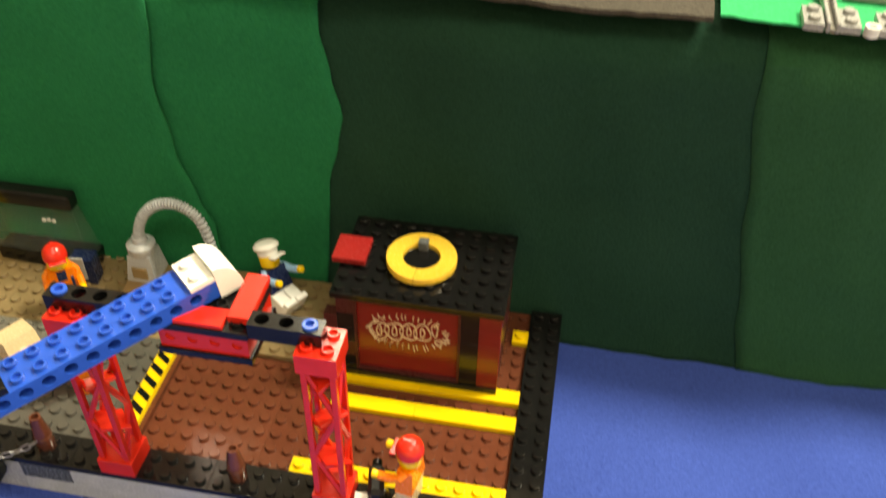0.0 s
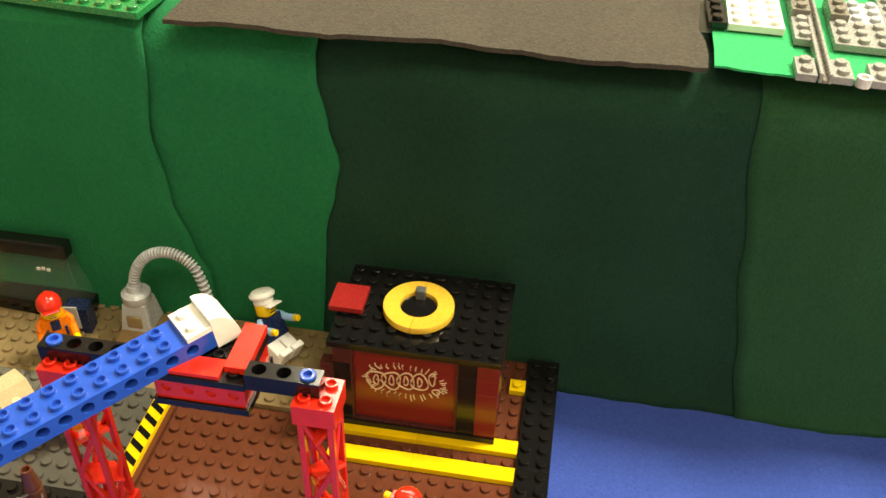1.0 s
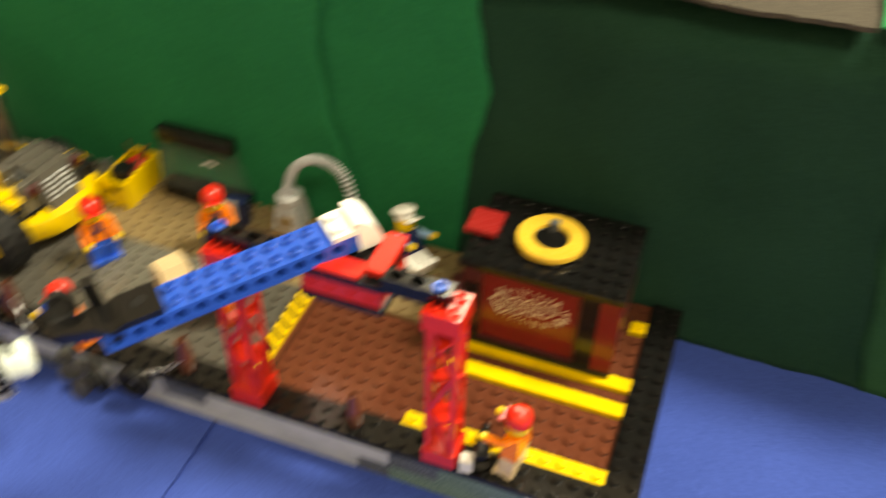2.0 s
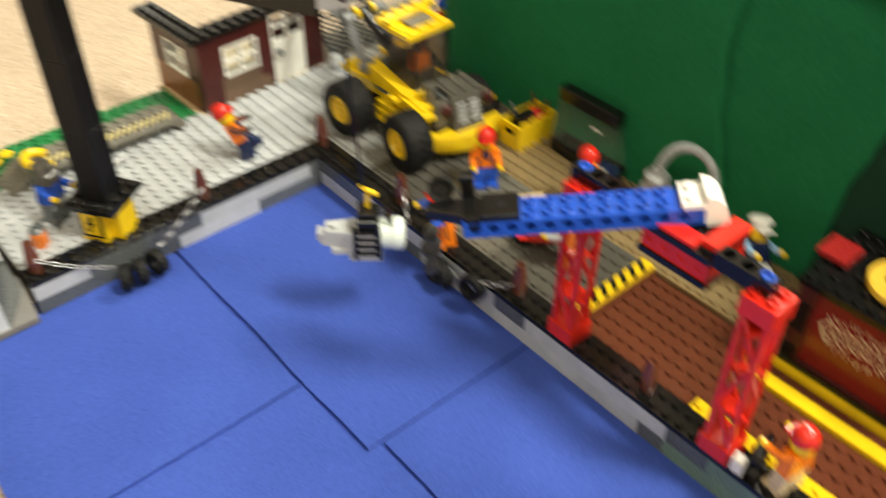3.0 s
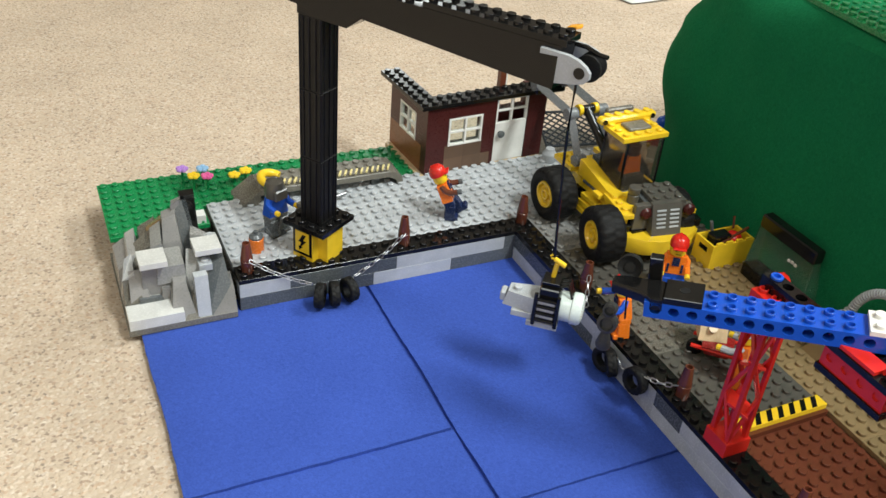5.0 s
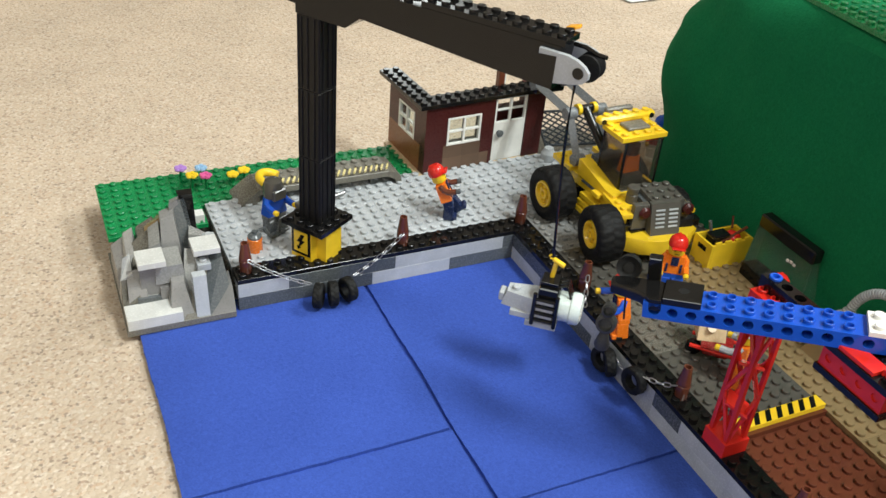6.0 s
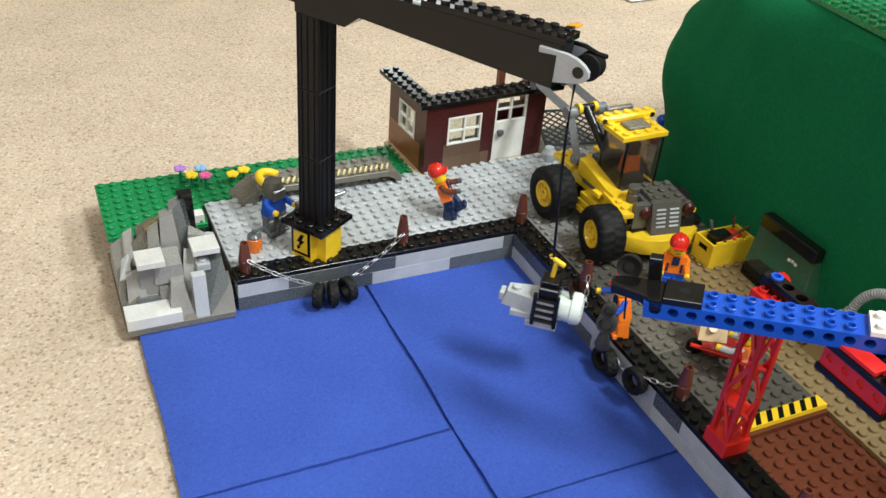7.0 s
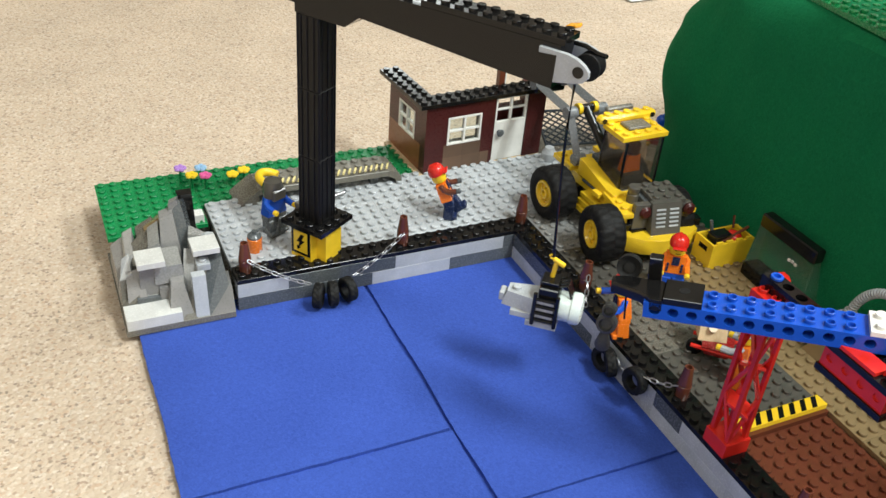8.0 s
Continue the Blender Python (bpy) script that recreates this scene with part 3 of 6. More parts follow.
# ---------------------------------------------------------------- bollards, chains, tyres
def bollard(x, y):
    ob = thing("bollard", "reddish-brown round bollard of stacked toy bricks on the quay edge", "bollard", on_deck(x, y), "quay bollards")
    part("base", Form().lathe([(0, 0), (0.0038, 0), (0.004, 0.0003), (0.004, 0.0088), (0.0034, 0.0094), (0, 0.0094)], 18), BROWN, ob)
    part("cone", Form().lathe([(0, 0.0096), (0.0039, 0.0096), (0.004, 0.0104), (0.0037, 0.0118), (0.0026, 0.0196), (0.0024, 0.0212), (0.0017, 0.0212), (0.0015, 0.0186), (0, 0.0186)], 18), BROWN, ob)
    return ob


for bx, by in ((-23.1, 1.1), (-10.05, 1.05), (1.1, 1.1), (1.2, -9.4), (1.05, -22.3), (1.05, -33.5)):
    bollard(bx * S, by * S)

LINK = []


def chain(points, label):
    """Oval links along a sagging line, each turned a quarter from the last."""
    ob = thing("chain", label, "chain", None, "fender chains")
    if not LINK:
        oval = []
        for i in range(16):
            a = 2 * math.pi * i / 16
            oval.append((0.0015 * math.cos(a) + (0.0009 if math.cos(a) > 0 else -0.0009), 0.00115 * math.sin(a), 0))
        LINK.append(Form().tube(oval, 0.00036, 6, True).mesh("link", CHROME))
    pts = [Vector(p) for p in points]
    length = sum((b - a).length for a, b in zip(pts, pts[1:]))
    n = max(2, int(length / 0.0040))
    for i in range(n):
        d = (i + 0.5) / n * length
        for a, b in zip(pts, pts[1:]):
            seg = (b - a).length
            if d <= seg:
                break
            d -= seg
        p, way = a + (b - a).normalized() * d, (b - a).normalized()
        m = Matrix.Translation(p) @ way.to_track_quat("X", "Z").to_matrix().to_4x4() @ pose(0, 0, 0, 20 + 90 * (i % 2))
        part("link", LINK[0], CHROME, ob, m=m)
    return ob


def sag(a, b, drop, n=9):
    a, b = Vector(a), Vector(b)
    return [a.lerp(b, i / n) - Vector((0, 0, drop * 4 * (i / n) * (1 - i / n))) for i in range(n + 1)]


chain(sag((-0.184, 0.0045, 0.0330), (-0.1485, -0.0085, 0.0165), 0.0022), "silver chain from a bollard to hanging tyre fenders")
chain(sag((-0.0815, 0.0045, 0.0330), (-0.1205, -0.0085, 0.0165), 0.0022), "silver chain from a bollard to hanging tyre fenders")
chain(sag((0.0050, -0.178, 0.0310), (-0.003, -0.158, 0.024), 0.002), "silver chain from a bollard to hanging tyre fenders")
chain(sag((-0.003, -0.150, 0.020), (-0.003, -0.132, 0.016), 0.003), "silver chain between tyre fenders on the quay wall")
chain(sag((0.0085, -0.0785, 0.036), (-0.002, -0.0950, 0.026), 0.003), "silver chain hanging from a bollard")


def tyre_form(r, w, hole, tread=18, deep=0.035):
    """A rubber tyre turned in one piece, its tread cut as slanting grooves."""
    n, prof = tread * 6, [(hole, -0.38), (hole + r * 0.10, -0.47), (r * 0.70, -0.50), (r * 0.86, -0.49), (r * 0.955, -0.43), (r, -0.34), (r, -0.16), (r, -0.03), (r * 0.985, 0.0), (r, 0.03), (r, 0.16), (r, 0.34), (r * 0.955, 0.43), (r * 0.86, 0.49), (r * 0.70, 0.50), (hole + r * 0.10, 0.47), (hole, 0.38)]
    verts, faces, k = [], [], len(prof)
    for i in range(n):
        for rr, v in prof:
            cut = 0
            if rr > r * 0.9:
                phase = (i / 6 + (0.5 if v > 0 else 0) + abs(v) * 1.1) % 1
                cut = deep * r if phase < 0.36 and abs(v) > 0.02 else 0
            a = 2 * math.pi * i / n
            verts.append(((rr - cut) * math.cos(a), (rr - cut) * math.sin(a), v * w))
        for j in range(k):
            q = (i + 1) % n
            faces.append([i * k + j, q * k + j, q * k + (j + 1) % k, i * k + (j + 1) % k])
    return Form().add(verts, faces, True)


FENDER = tyre_form(0.0082, 0.0062, 0.0042, 14).mesh("tyre", RUBBER)


def fender(m):
    ob = tagged(new("tyre_fender", FENDER), "small black rubber tyre hung as a fender on the quay wall", "tyre", "tyre fenders")
    ob.matrix_basis = m
    return ob


for x, z, turn in ((-0.1445, 0.0092, 62), (-0.1350, 0.0086, 80), (-0.1250, 0.0098, 105)):
    fender(pose(x, -0.0122, z, 0, 90, turn - 90))
for y, z, tilt in ((-0.155, 0.0180, 8), (-0.1318, 0.0120, -25), (-0.1255, 0.0105, 15)):
    fender(pose(-0.0050, y, z, 0, 90 + tilt * 0.4, tilt))


# ---------------------------------------------------------------- rock cliff
cliff = thing("rock_cliff", "stepped cliff of grey sloped and flat toy rock pieces", "rock", pose(-0.0026, 0.0022, 0))


def rock(low, high, mat, label="", z0=0.0046):
    """A rock piece: a four-cornered foot in studs and four crest corners with their heights in millimetres."""
    n = 4
    verts = [(x * S, y * S, z0) for x, y in low] + [(x * S, y * S, z / 1000) for x, y, z in high]
    part("rock", Form().add(verts, [[i, (i + 1) % n, n + (i + 1) % n, n + i] for i in range(n)] + [[0, 1, 2, 3], [4, 5, 6], [4, 6, 7]]), mat, cliff, label)


def rect(x0, x1, y0, y1):
    return [(x0, y0), (x1, y0), (x1, y1), (x0, y1)]


part("base_plate", Form().box(-32.1 * S, -24.05 * S, -1.0 * S, 9.9 * S, 0.0004, 0.0046), OGREY, cliff)
lay(cliff, "slab", -32, -1, 0.0046, 4, 2, BR * 0.75, PALE, False, "pale grey flat slab")
# foot of the cliff
rock(rect(-32, -30.6, 1, 2.4), [(-32, 1.1, 9), (-30.7, 1.1, 17), (-30.7, 2.3, 24), (-31.9, 1.6, 27)], OGREY)
rock(rect(-32, -30.8, 1.6, 4), [(-31.9, 1.8, 26), (-31.0, 2.0, 29), (-30.9, 3.6, 35), (-31.5, 2.8, 36)], LROCK)
rock(rect(-31.6, -30.0, 1.0, 2.4), [(-31.5, 1.3, 20), (-30.2, 1.1, 19), (-30.1, 2.2, 30), (-31.4, 2.2, 30)], ROCK)
rock(rect(-31.0, -29.0, 0.9, 1.2), [(-30.9, 0.95, 15), (-29.2, 0.95, 14), (-29.2, 1.15, 15), (-30.9, 1.15, 16)], DGREY)
rock(rect(-30.6, -29, 1, 2.4), [(-30.2, 1.4, 16), (-29.3, 1.2, 14), (-29.2, 2.2, 34), (-30.3, 2.2, 36)], LROCK)
rock(rect(-30.4, -29.2, 0.9, 1.6), [(-30.3, 1.0, 12), (-29.3, 0.95, 11), (-29.5, 1.5, 19), (-30.3, 1.5, 21)], PALE)
rock(rect(-29.3, -28.3, 0.9, 2), [(-29.2, 1.0, 20), (-28.4, 1.0, 20), (-28.4, 1.9, 22), (-29.2, 1.9, 22)], ROCK)
rock(rect(-29.5, -27.3, 1.1, 3), [(-29.4, 1.2, 34), (-27.4, 1.2, 34), (-27.4, 3, 38), (-29.4, 3, 38)], MGREY, z0=0.0225)
rock(rect(-29.3, -26.6, 1.6, 3), [(-29.2, 1.7, 22), (-26.8, 1.7, 22), (-26.8, 2.9, 22), (-29.2, 2.9, 22)], DGREY)
rock(rect(-28.9, -27.1, -0.9, 1.6), [(-28.4, 0.7, 25), (-27.5, 0.6, 25), (-27.3, 1.5, 27), (-28.4, 1.5, 27)], ROCK)
rock(rect(-28.0, -26.9, -0.95, 0.6), [(-27.7, 0.1, 11), (-27.0, 0.0, 15), (-27.0, 0.5, 18), (-27.6, 0.5, 14)], OGREY)
rock(rect(-27, -26, -0.9, 0.3), [(-27, -0.4, 32), (-26, -0.4, 32), (-26, 0.3, 32), (-27, 0.3, 32)], LGREY, "light grey upright sliver")
rock(rect(-27.4, -26.0, 0.5, 2.8), [(-27.3, 1.4, 31), (-26.2, 1.1, 28), (-26.2, 2.3, 37), (-27.0, 2.5, 38)], MGREY)
rock(rect(-26.2, -24.05, -0.9, 3), [(-26.1, 1.3, 27), (-24.5, 1.0, 36), (-24.4, 3, 39), (-26.1, 3, 39)], DGREY)
rock(rect(-25.9, -24.05, -0.95, 1.0), [(-25.7, 0.0, 9), (-24.1, -0.4, 19), (-24.1, 0.9, 25), (-25.4, 0.9, 21)], ROCK)
rock(rect(-26.1, -24.8, -0.2, 1.2), [(-26.0, 0.6, 22), (-25.1, 0.5, 20), (-25.0, 1.1, 27), (-25.9, 1.1, 29)], OGREY)
lay(cliff, "slab", -26.4, 0.7, 0.0290, 1, 1, PL * 1.4, LGREY, True)
# flat ledges
lay(cliff, "slab", -30.7, 0.2, 0.0395, 2, 2, PL * 1.2, PALE, False, "pale grey flat slab")
rock(rect(-30.6, -28.8, 1.2, 3), [(-30.5, 1.3, 39.4), (-28.9, 1.3, 39.4), (-28.9, 2.2, 39.4), (-30.5, 2.2, 39.4)], ROCK)
lay(cliff, "slab", -26.6, 0.8, 0.0395, 2, 2, PL * 1.2, PALE, False, "light grey flat slab")
# back of the cliff
rock(rect(-32, -30.9, 3.6, 8.6), [(-31.9, 4.4, 20), (-31.2, 4.2, 24), (-31.0, 7.8, 26), (-31.9, 8.0, 20)], ROCK)
rock(rect(-31.5, -29.9, 3.4, 8.2), [(-31.1, 4.0, 30), (-30.6, 3.8, 33), (-30.2, 7.2, 35), (-30.9, 7.6, 30)], LROCK)
rock(rect(-31.0, -29.4, 2.6, 5.6), [(-30.8, 3.0, 28), (-29.8, 2.8, 33), (-29.6, 5.2, 40), (-30.5, 5.2, 34)], OGREY)
rock(rect(-30.3, -28.0, 3, 8.4), [(-30.1, 3.6, 36), (-29.2, 3.4, 40), (-28.6, 7.0, 42), (-29.9, 7.4, 34)], OGREY)
rock(rect(-29.6, -27.6, 4.4, 8), [(-29.4, 5.8, 41), (-28.0, 5.2, 50), (-27.6, 6.4, 48), (-29.0, 7.4, 36)], DTAN)
rock(rect(-29.8, -28.4, 2.6, 5.4), [(-29.5, 3.2, 38), (-28.7, 3.0, 42), (-28.4, 5.0, 48), (-29.2, 5.2, 43)], MGREY)
rock(rect(-28.9, -26.8, 2.4, 5.6), [(-28.3, 4.4, 51), (-27.3, 4.5, 54), (-27.1, 5.4, 55), (-28.2, 5.5, 52)], ROCK)
rock(rect(-27.8, -25.6, 2.6, 7), [(-27.5, 5.2, 57), (-26.6, 5.3, 59), (-26.1, 6.3, 55), (-27.1, 6.3, 53)], DGREY)
rock(rect(-27.6, -26.4, 4.6, 6.4), [(-27.5, 5.0, 58), (-26.8, 5.2, 60), (-26.6, 5.9, 59), (-27.3, 5.9, 57)], ROCK)
rock(rect(-26.7, -25.3, 5.8, 7.2), [(-26.6, 6.1, 58), (-25.5, 6.1, 58), (-25.4, 7.0, 58), (-26.6, 7.0, 58)], BLACK, "dark rock pillar")
rock(rect(-26.6, -25.2, 2.8, 5.0), [(-26.5, 3.2, 44), (-25.5, 3.0, 42), (-25.4, 4.2, 40), (-26.2, 4.6, 43)], MGREY)
rock(rect(-26, -24.05, 3, 6.5), [(-25.9, 3.2, 36), (-24.5, 3.2, 32), (-24.5, 6, 27), (-25.9, 6, 36)], ROCK)
lay(cliff, "slab", -25.4, 3.4, 0.0335, 1, 1, PL, LGREY, True)
lay(cliff, "slab", -25.2, 9.0, DECK - 0.002, 1, 1, BR * 0.7, PALE, False)
rock(rect(-29, -24.05, 7.0, 9.9), [(-28.6, 7.4, 28), (-25.2, 7.2, 24), (-25.0, 9.6, 21), (-28.4, 9.6, 20)], OGREY)


# ---------------------------------------------------------------- tower crane on the far quay
crane = thing("tower_crane", "black toy tower crane on a yellow base with a warning sign", "crane", pose(-0.1358, 0.018, 0, 0, 0, -56))
# local x runs out along the boom
base = Form()
for a, b in (((-1.65, 1.65), (-1, 1)), ((-1.26, 0.74), (-1.70, 1.60))):
    base.box(a[0] * S, a[1] * S, b[0] * S + 0.0001, b[1] * S - 0.0001, DECK, DECK + 0.0223)
part("base", base, YELLOW, crane, "yellow brick base")
sign = part("warning_sign", Form().box(-0.0095, 0.0052, -0.01400, -0.0133, DECK + 0.0032, DECK + 0.0222, 0.0001), BLACK, crane, "yellow and black high-voltage sign")
part("sign_face", Form().box(-0.0076, 0.0033, -0.01420, -0.0136, DECK + 0.0051, DECK + 0.0203, 0.0001), YELLOW, sign)
bolt = Form()
bolt.m = pose(-0.0021, -0.01405, DECK + 0.0127, 90)
bolt.prism([(0.0005, 0.0058), (0.0032, 0.0058), (0.0010, 0.0014), (0.0034, 0.0014), (-0.0008, -0.0036), (0.0006, -0.0036), (-0.0022, -0.0062), (-0.0028, -0.0030), (-0.0016, -0.0033), (-0.0008, -0.0002), (-0.0030, -0.0002)], -0.0001, 0.0003)
part("lightning_bolt", bolt, BLACK, sign, "black lightning bolt")
flange = Form()
flange.m = pose(-2 * S, -2 * S, DECK + 0.0224)
flange.slab(4, 4, PL)
part("flange", flange, BLACK, crane, "square black flange plate with studs")
z = DECK + 0.0256
seg = (0.1805 - z) / 3
RIBM = Form().box(-0.0017, 0.0017, -0.0004, 0.0004, 0, seg - 0.0004, 0.0003).mesh("rib", MATTE)
COLLAR = Form().box(-0.0077, 0.0077, -0.0004, 0.0004, 0, 0.0011, 0.0002).mesh("collar", MATTE)
for i in range(3):
    m = Form()
    m.box(-0.0070, 0.0070, -0.0070, 0.0070, z + i * seg, z + (i + 1) * seg, 0.0002)
    mast = part("mast", m, MATTE, crane)
    for k in range(4):
        for o in (-0.0066, -0.0024, 0.0024, 0.0066):
            part("rib", RIBM, MATTE, mast, m=pose(0, 0, 0, 0, 0, 90 * k) @ pose(o, 0.0073, z + i * seg + 0.0002))
        for h in (0, seg - 0.0013):
            part("collar", COLLAR, MATTE, mast, m=pose(0, 0, 0, 0, 0, 90 * k) @ pose(0, 0.0071, z + i * seg + h))
BOOM = 0.1805


def side_plate(outline, half, form):
    """An outline in the boom's x and z, drawn out across it."""
    form.m = pose(0, 0, 0, 90)
    form.prism(outline, -half, half, 0.0002)
    form.m = Matrix()
    return form


boom = side_plate([(-0.033, BOOM + 0.0225), (-0.033, BOOM + 0.0192), (-0.025, BOOM + 0.0192), (-0.025, BOOM + 0.0060), (-0.009, BOOM + 0.0050), (-0.009, BOOM), (0.0250, BOOM - 0.0005), (0.0345, BOOM + 0.0070), (0.120, BOOM + 0.0018), (0.1478, BOOM + 0.0006), (0.1500, BOOM + 0.0185), (0.1500, BOOM + 0.0225)], 0.0079, Form())
for i in range(12):
    for j in (-1, 1):
        boom.stud(-0.026 + i * S, j * 0.004, BOOM + 0.0225)
part("boom", boom, BLACK, crane, "long black boom of stacked bricks and plates")
cap = Form()
cap.m = pose(0.0720, -0.008, BOOM + 0.0226)
cap.slab(10, 2, PL)
part("boom_plate", cap, BLACK, crane)
for j in (-0.0092, 0.0092):
    br = side_plate([(0.1400, BOOM + 0.0178), (0.1400, BOOM + 0.0205), (0.1548, BOOM + 0.0203), (0.1600, BOOM + 0.0190), (0.1640, BOOM + 0.0168), (0.1664, BOOM + 0.0142), (0.1664, BOOM + 0.0112), (0.1640, BOOM + 0.0086), (0.1600, BOOM + 0.0072), (0.1491, BOOM + 0.0050), (0.1493, BOOM + 0.0185)], 0.0012, Form())
    bracket = part("bracket", br, LGREY, crane, "light grey end bracket with a pin hole", pose(0, j, 0))
    part("pin", Form().rod((0.1612, -0.0015, BOOM + 0.0132), (0.1612, 0.0015, BOOM + 0.0132), 0.0028, n=20), BLACK, bracket)
wheel = Form()
wheel.m = pose(0.1625, 0, BOOM + 0.0138, 90)
wheel.lathe([(0, -0.004), (0.0066, -0.004), (0.0068, -0.0028), (0.0046, -0.001), (0.0046, 0.001), (0.0068, 0.0028), (0.0066, 0.004), (0, 0.004)], 20)
part("pulley", wheel, RUBBER, crane, "worn black pulley wheel")
part("lever", Form().tube([(0.152, 0.003, BOOM + 0.0215), (0.158, 0.002, BOOM + 0.0218), (0.1655, 0.0, BOOM + 0.0205), (0.1705, -0.001, BOOM + 0.0206)], 0.0011, 6), BLACK, crane)
lamp = Form()
lamp.m = pose(0.1480, 0.0098, BOOM + 0.0262, 0, -16)
lamp.prism([(-0.0034, -0.0022), (0.0016, -0.0026), (0.0036, -0.0010), (0.0030, 0.0022), (-0.0030, 0.0024)], 0, 0.0016, 0.0003)
part("beacon", lamp, AMBER, crane, "flat amber marker")
part("rope", Form().tube([(0.1566, 0, BOOM + 0.012), (0.1565, 0, BOOM + 0.002), (0.1563, 0, BOOM - 0.021), (0.1571, 0, BOOM - 0.043), (0.1588, 0, BOOM - 0.066), (0.1608, 0, 0.0850)], 0.00075, 6), BLACK, crane, "black hoist string")

# ---------------------------------------------------------------- load on the hoist string
load = thing("hanging_engine", "grey and black engine with a white drum hanging on string", "engine", pose(-0.0484, -0.1174, 0.0550, 0, 0, -40) @ Matrix.Diagonal((0.96, 1.05, 1.05, 1)))
nose = Form()
nose.frustum([(-0.0240, -0.0046), (-0.0035, -0.0080), (-0.0035, 0.0080), (-0.0240, 0.0046)], -0.0020, [(-0.0215, -0.0040), (-0.0035, -0.0070), (-0.0035, 0.0070), (-0.0215, 0.0040)], 0.0066)
nose_ob = part("nose", nose, LGREY, load, "pale grey wedge nose")
part("nose_tip", Form().box(-0.0262, -0.0225, -0.0034, 0.0034, -0.0012, 0.0046, 0.0007), LGREY, nose_ob)
part("stud", Form().stud(-0.0165, 0.0, 0.0066), LGREY, nose_ob)
part("belly", Form().box(-0.0180, -0.0060, -0.0078, 0.0078, -0.0058, -0.0021, 0.0003), LGREY, load)
part("keel", Form().box(-0.0085, 0.0095, -0.0084, 0.0078, -0.0096, -0.0060, 0.0003), LGREY, load, "pale grey keel plate")
part("block", Form().box(-0.0034, 0.0080, -0.0074, 0.0074, -0.0056, 0.0150, 0.0006), BLACK, load, "black engine block")
for i in range(4):
    part("bar", Form().rod((-0.0045, -0.0090, -0.0040 + i * 0.0043), (0.0085, -0.0090, -0.0040 + i * 0.0043), 0.0009, n=8), BLACK, load)
for x in (-0.0046, 0.0082):
    part("bar", Form().rod((x, -0.0090, -0.0070), (x, -0.0090, 0.0125), 0.0012, n=8), BLACK, load)
for i in range(3):
    part("cylinder", Form().rod((-0.0032, -0.0076, -0.0018 + i * 0.0043), (0.0064, -0.0076, -0.0018 + i * 0.0043), 0.0014, n=10), LGREY, load, "silvery cylinder")
drum = Form()
drum.m = pose(0.008, 0, 0.0020, 0, 90)
drum.lathe([(0, 0), (0.0074, 0), (0.0080, 0.0006), (0.0080, 0.0072), (0.0086, 0.0078), (0.0087, 0.0118), (0.0078, 0.0134), (0.0046, 0.0144), (0, 0.0146)], 26)
part("drum", drum, MINT, load, "white round drum end")
tool = Form()
tool.rod((0.0018, 0.0020, 0.0165), (0.0030, 0.0020, 0.0262), 0.0014, n=12, b=0.0004)
tool.rod((0.0010, 0.0024, 0.0280), (0.0080, 0.0004, 0.0262), 0.0014, n=12, b=0.0004)
tool.tube([(0.0010, 0.0024, 0.0280), (-0.0008, 0.0026, 0.0280), (-0.0015, 0.0026, 0.0292), (-0.0004, 0.0026, 0.0302)], 0.0006, 6)
part("grip", tool, YELLOW, load, "yellow tool-shaped hook grip")
part("top_rail", Form().box(-0.0030, 0.0070, -0.0050, 0.0050, 0.0148, 0.0176), BLACK, load)
for k in range(3):
    part("hose", Form().tube([(0.006, 0.003 - k * 0.003, 0.015), (0.012, 0.004 - k * 0.003, 0.0165), (0.015, 0.003 - k * 0.003, 0.0095)], 0.0008, 6), BLACK, load)


